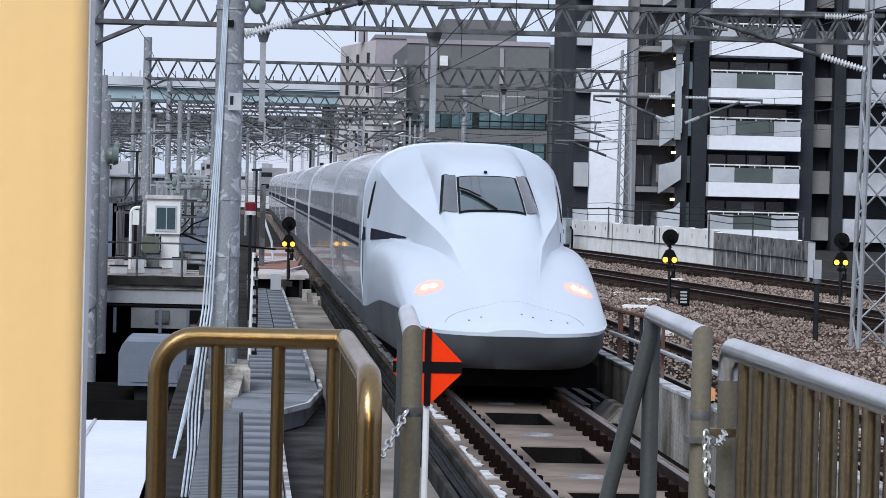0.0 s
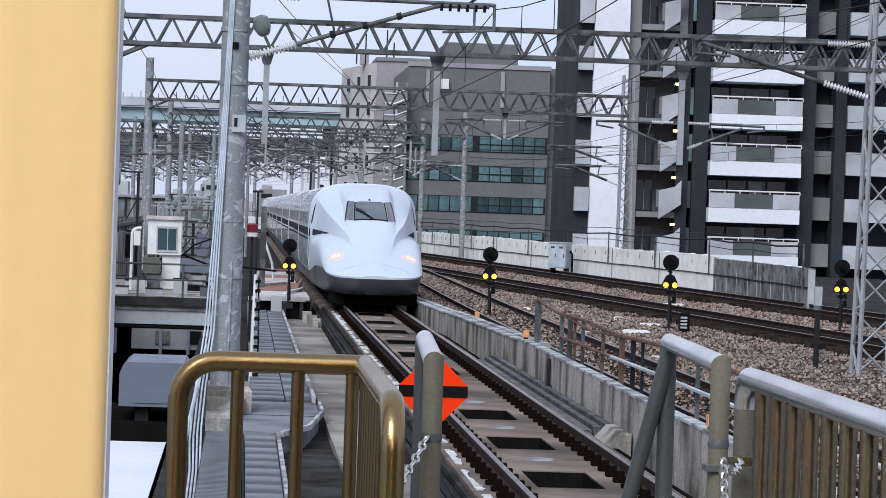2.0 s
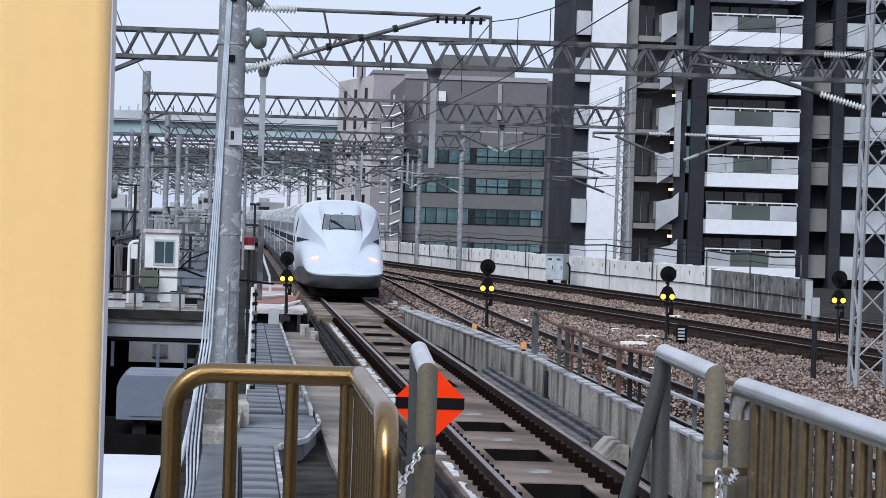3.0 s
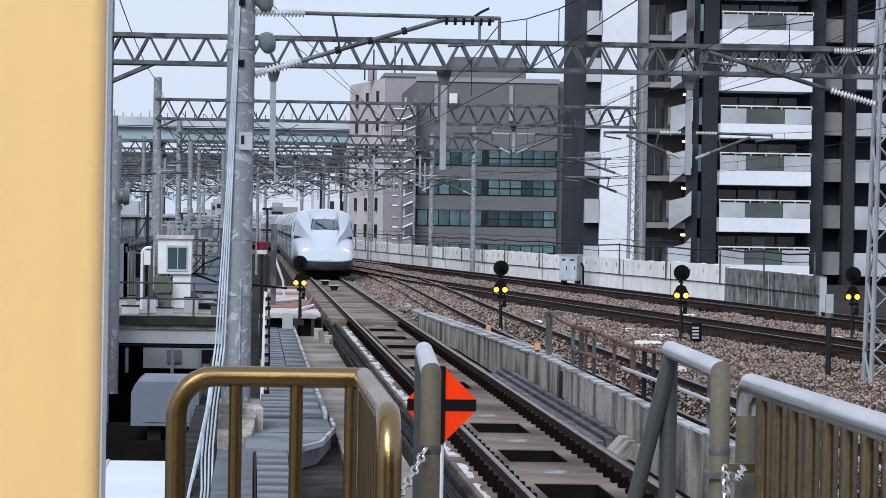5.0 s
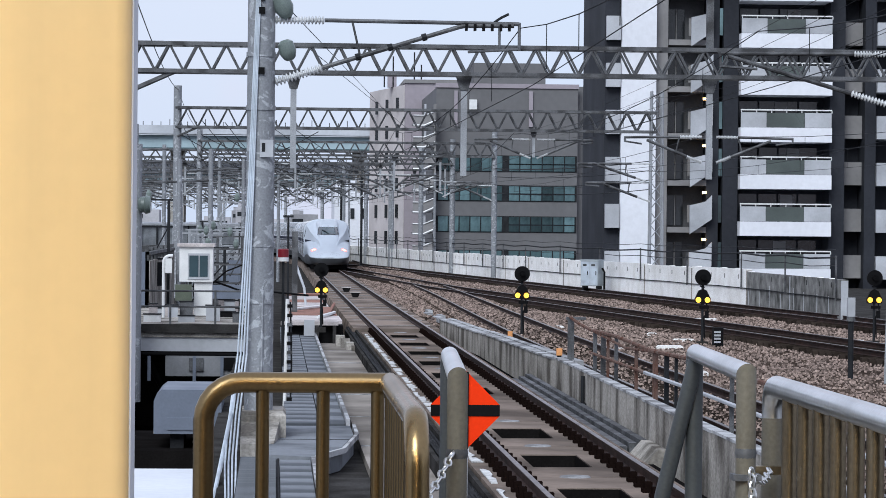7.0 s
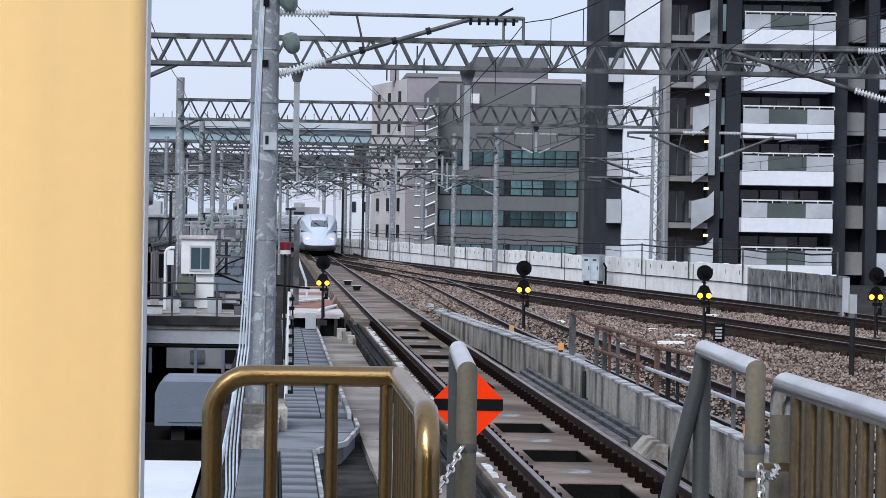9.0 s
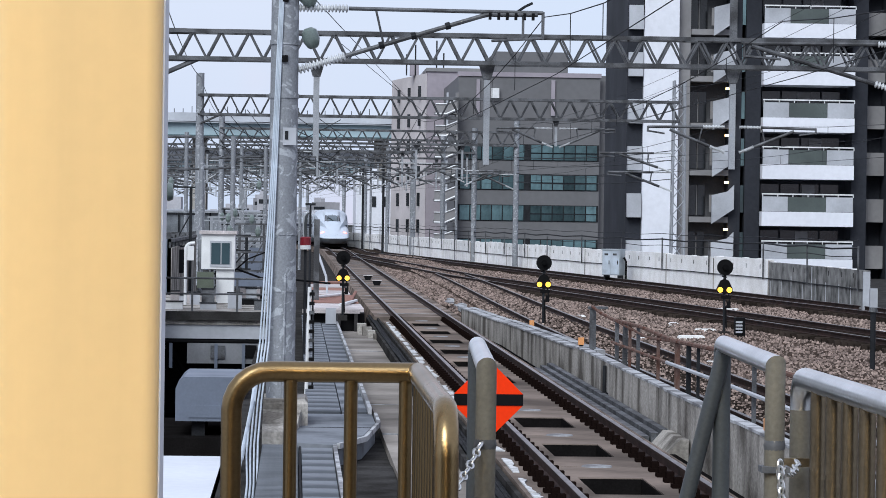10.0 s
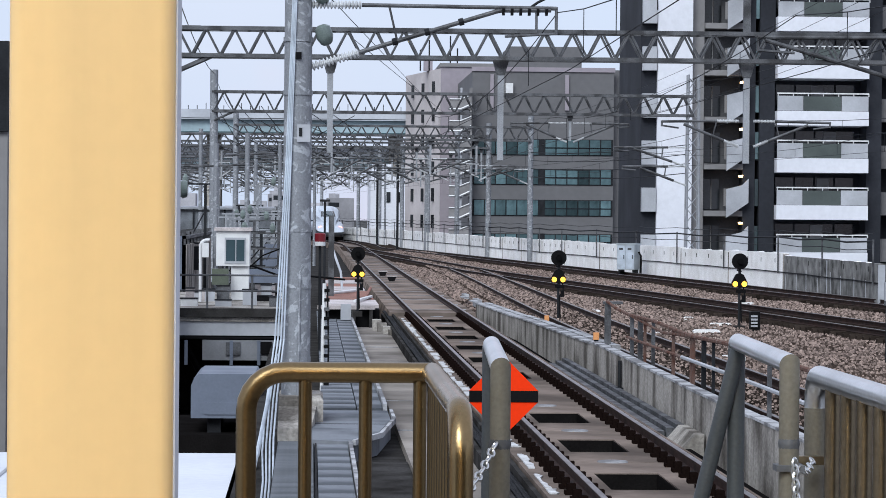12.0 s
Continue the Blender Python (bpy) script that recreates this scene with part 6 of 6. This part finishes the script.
    for i in range(16):
        x, y = -3.6 + 2.8 * rnd.random(), 78 + 8 * rnd.random()
        w, hh = 0.15 + 0.35 * rnd.random(), 0.1 + 0.35 * rnd.random()
        c = thing("equipment_box", "small grey trackside equipment box on the bridge", "box", "equipment boxes")
        part("body", Mesh().box(x, x + w, y, y + 0.3, 0.32, 0.32 + hh), rnd.choice((M_GALV, M_WHITE, M_BLACK, M_PALE, M_BALC)), c)
        part("lid", Mesh().box(x - 0.02, x + w + 0.02, y - 0.02, y + 0.32, 0.32 + hh, 0.35 + hh), M_GALV_DARK, c)
    cab = thing("cable_bundle", "thick black cable arching over the bridge", "cables")
    part("cable", Mesh().tube([(-2.4, 86, 0.3), (-2.4, 86, 1.1), (-1.7, 86, 1.25), (-1.0, 86, 1.0), (0, 86.5, 0.95), (1.0, 87, 0.85)], 0.03, 8), M_BLACK, cab)
    part("cable", Mesh().tube([(-2.0, 86, 1.0), (-1.4, 86, 1.55), (-0.9, 86, 1.75)], 0.022, 8), M_BLACK, cab)
    # boarded crossing beside the track
    d = thing("boarded_deck", "pale and faded red boards laid beside the track", "deck")
    for i in range(7):
        part("board", Mesh().box(0.42 + 0.03 * i, 2.0 - 0.04 * i, 87 + 5.2 * i, 91.9 + 5.2 * i, 0.02, 0.12 + 0.02 * (i % 2)), M_PALE if i in (0, 3, 5) else M_BRICK_RED, d)
    part("beam", Mesh().box(0.2, 1.86, 85.6, 85.88, 0.02, 0.13), M_PALE, d)
    for x in (0.25, 1.2, 1.7):
        part("prop", Mesh().box(x, x + 0.1, 85.62, 85.85, -0.6, 0.015), M_CONCRETE_DARK, d)
    # Black block stands in for the dark gap under the boards.
    part("support", Mesh().box(0.40, 2.0, 85.9, 123, -0.6, 0.02), M_BLACK, d)
    for i, (xa, ya, xb, yb) in enumerate(((1.7, 92, 2.1, 104), (0.5, 96, 1.5, 100), (0.5, 118, 1.9, 119), (1.3, 88, 1.9, 93))):
        part("bar", Mesh().tube([(xa, ya, 0.19), (xb, yb, 0.19)], 0.05, 6), M_WHITE if i % 2 else M_BRICK_RED, d, "loose bar lying on the boards")
    part("box", Mesh().box(0.86, 1.16, 84.6, 85.0, -0.25, 0.2), M_BALC, d, "pale blue box")
    for i in range(4):
        c = thing("rubble_block", "small pale concrete block by the boards", "block", "rubble blocks")
        part("body", Mesh().box(1.75 + 0.12 * i, 2.0 + 0.12 * i, 83.5 - 1.2 * i, 84.2 - 1.2 * i, -0.5, -0.2 - 0.05 * i), M_CONCRETE, c)
    # fence beyond
    s = thing("silver_posts", "pair of plain silver steel posts beside the track", "post")
    part("post", Mesh().box(0.56, 0.74, 95, 95.2, -0.5, 2.72), M_GALV, s)
    part("post", Mesh().tube([(0.42, 92, -0.5), (0.42, 92, 3.15)], 0.035, 6), M_GALV_DARK, s)
    part("head", Mesh().box(0.26, 0.58, 91.9, 92.1, 3.15, 3.22), M_GALV_DARK, s)
    part("brace", Mesh().tube([(0.78, 106, 1.5), (0.86, 105.3, 1.25), (1.05, 104, 0.72), (1.1, 103.6, 0.1)], 0.045, 6), M_BALC, s)


def build_left_yard():
    """Dark fences, racks and posts of the yard beyond the bridge."""
    rnd = random.Random(12)
    f = thing("yard_fence", "dark grey panel fence beyond the bridge", "fence")
    for k in range(9):
        part("panel", Mesh().box(-5.6 - 0.10 * k, -4.2, 98 + 3 * k, 98.1 + 3 * k, 0.2, 2.0 + 0.05 * (k % 3)), M_GALV if k % 3 else M_CASING, f)
        part("post", Mesh().box(-4.25, -4.12, 98 + 3 * k, 98.12 + 3 * k, -0.5, 2.15), M_GALV, f)
    part("side", Mesh().box(-4.2, -4.1, 98, 122, -0.5, 1.7), M_CONCRETE, f)
    part("rail", Mesh().box(-4.22, -4.08, 98, 122, 1.9, 2.0), M_GALV, f)
    for k in range(16):
        x, y = -5.2 + 3.3 * rnd.random(), 100 + 75 * rnd.random()
        h, w = 1.4 + 2.6 * rnd.random(), 0.7 + 1.4 * rnd.random()
        r = thing("equipment_rack", "grey steel equipment rack in the yard", "rack", "equipment racks", at=(x, y, 0))
        m = rnd.choice((M_GALV_DARK, M_POLE, M_GALV, M_PALE_STEEL))
        for a in (0, w):
            part("post", Mesh().box(a - 0.05, a + 0.05, -0.05, 0.05, -0.6, h), m, r)
        for z in (0.45, 0.75, 1.0):
            part("beam", Mesh().box(-0.15, w + 0.15, -0.04, 0.04, h * z - 0.03, h * z + 0.03), m, r)
        part("stay", Mesh().tube([(0, 0, 0.2), (w, 0, h * 0.75)], 0.025, 5), m, r)
        part("fitting", Mesh().lathe((w * 0.5, 0, h), (w * 0.5, 0, h + 0.35), [(0, 0.05), (0.3, 0.1), (0.7, 0.1), (1, 0.04)], 8), M_INSUL_GREEN, r, "ribbed fitting")
        part("box", Mesh().box(0.1, w - 0.15, -0.25, 0.2, h * 0.2, h * 0.42), rnd.choice((M_GALV, M_CASING, M_BLACK, M_GALV_DARK)), r)
    b = thing("pole_insulator", "round grey insulator drum on a steel column", "insulator")
    part("drum", Mesh().lathe((-3.42, 74.8, 3.37), (-3.12, 74.8, 3.37), [(0, 0.15), (0.2, 0.2), (0.5, 0.2), (0.6, 0.24), (1, 0.2)], 16), M_INSUL_GREEN, b, smooth=True)
    part("column", Mesh().tube([(-3.5, 75, -1.6), (-3.5, 75, 4.9)], 0.16, 10), M_POLE, b, smooth=True)
    s = thing("station_wall", "grey station wall with a dark upper band", "wall", kind="structure")
    part("lower", Mesh().box(-12, -6.12, 60, 75, -8, 4.37), M_APT_GREY, s, "grey wall")
    part("upper", Mesh().box(-12, -6.10, 59.9, 75, 4.38, 6.2), M_GALV_DARK, s, "dark band")


def build_train_screen():
    # Added as a screen: it hides the train's far cars behind the yard.
    t = thing("depot_shed", "low grey screen added to hide the far train cars", "shed")
    part("wall", Mesh().box(-42, -2.6, 286, 294, -0.5, 3.05), M_TRAIN_SCREEN, t, "blue-grey screen wall")
    part("roof", Mesh().loft([[(-42.3, y, z), (-2.3, y, z), (-2.3, y, z + 0.18), (-42.3, y, z + 0.18)] for y, z in ((285.6, 3.05), (294.4, 3.2))], closed=True, caps=True), M_PALE_STEEL, t, "pale sheet roof")
    for k in range(26):
        x = -41.4 + 1.5 * k
        part("post", Mesh().box(x, x + 0.16, 285.8, 286.0, -0.5, 3.05), M_PALE_STEEL if k % 2 else M_GALV_DARK, t, "wall post")


def build_lower_yard():
    roof = thing("lower_roof", "pale flat roof sheet below the viaduct", "roof", kind="structure")
    part("sheet", Mesh().box(-6, -0.95, 30, 42.1, -0.72, -0.62), M_LOWROOF, roof)
    for k in range(5):
        part("seam", Mesh().box(-6 + k, -5.96 + k, 30, 42.1, -0.62, -0.60), M_BALC, roof)
    c = thing("equipment_casing", "rounded blue-grey metal equipment casing", "casing")
    out = [(-2.2, -1.02), (-0.95, -1.02), (-0.95, -0.30), (-1.02, -0.2), (-2.05, -0.2), (-2.14, -0.27), (-2.2, -0.42)]
    part("body", Mesh().prism(out, 55, 58), M_CASING, c)
    part("panel", Mesh().box(-1.95, -1.1, 54.98, 55.0, -0.95, -0.72), M_CASING, c, "pressed panel")
    for x in (-1.9, -1.3):
        part("foot", Mesh().box(x, x + 0.25, 55.2, 57, -1.3, -1.02), M_GALV_DARK, c)
    part("stand", Mesh().box(-3.4, -0.98, 54.6, 60, -1.9, -1.3), M_SHADED_CONCRETE, c, "stand with the shade in its colour")
    f = thing("railing", "grey railing along the lower roof", "railing")
    part("rail", Mesh().tube([(-2.75, 34, 0.1), (-2.9, 60, 0.25)], 0.03, 6), M_GALV, f)
    for k in range(9):
        part("bar", Mesh().tube([(-2.75 - 0.02 * k, 36 + 3 * k, -1.0), (-2.75 - 0.02 * k, 36 + 3 * k, 0.12)], 0.02, 5), M_GALV, f)
    p = thing("handrail", "white stair handrail by the pole", "railing")
    for k in range(3):
        part("rail", Mesh().tube([(-0.85 + 0.05 * k, 36, -1.4 + 0.35 * k), (-0.62 + 0.05 * k, 46, 0.0 + 0.3 * k)], 0.022, 6), M_CABLE_W, p)


build_ground()
build_main_track()
build_side_tracks()
build_ballast()
build_parapet()
build_walkway()
build_yard_wall()
build_highway()
build_apartments()
build_office()
build_platform()
build_left_bridge()
build_left_yard()
build_train_screen()
build_lower_yard()
build_main_pole()
build_gantries()
build_signals()
build_wall_railing()
build_fences()
build_marker()
build_wires()
CARS = [build_nose_car()]
middle = build_car()
CARS.append(middle)
for i in range(6):
    CARS.append(copy_thing(middle, pose(0, 0, 0)))


# ---- motion ----
def train_front(t):
    """Where the tail lights are along the track at t seconds."""
    tab = [(-1, 19.5), (0, 41.9), (1, 64.0), (2.5, 96.0), (4, 130), (5.5, 167), (7, 206.5), (8, 233), (9, 257.5), (10, 278.5), (11, 295), (12, 307), (13, 316)]
    for i in range(1, len(tab) - 2):
        (ta, a), (tb, b), (tc, c), (td, d) = tab[i - 1:i + 3]
        if t <= tc:
            u, h = (t - tb) / (tc - tb), tc - tb
            m0, m1 = (c - a) / (tc - ta) * h, (d - b) / (td - tb) * h
            return (2 * u**3 - 3 * u * u + 1) * b + (u**3 - 2 * u * u + u) * m0 + (3 * u * u - 2 * u**3) * c + (u**3 - u * u) * m1
    return tab[-2][1]


def car_pose(s):
    y = s
    dx = (track_x(y + 0.5) - track_x(y - 0.5))
    return Matrix.Translation((track_x(y) + 0.06, y, 0)) @ Matrix.Rotation(-math.atan(dx), 4, "Z")


def motions():
    times = [0.5 * k for k in range(25)]
    for i, car in enumerate(CARS):
        off = 0.0 if i == 0 else 25.2 + 12.5 + 25.0 * (i - 1)
        walk(car, [(t, car_pose(train_front(t) + off)) for t in times])


motions()
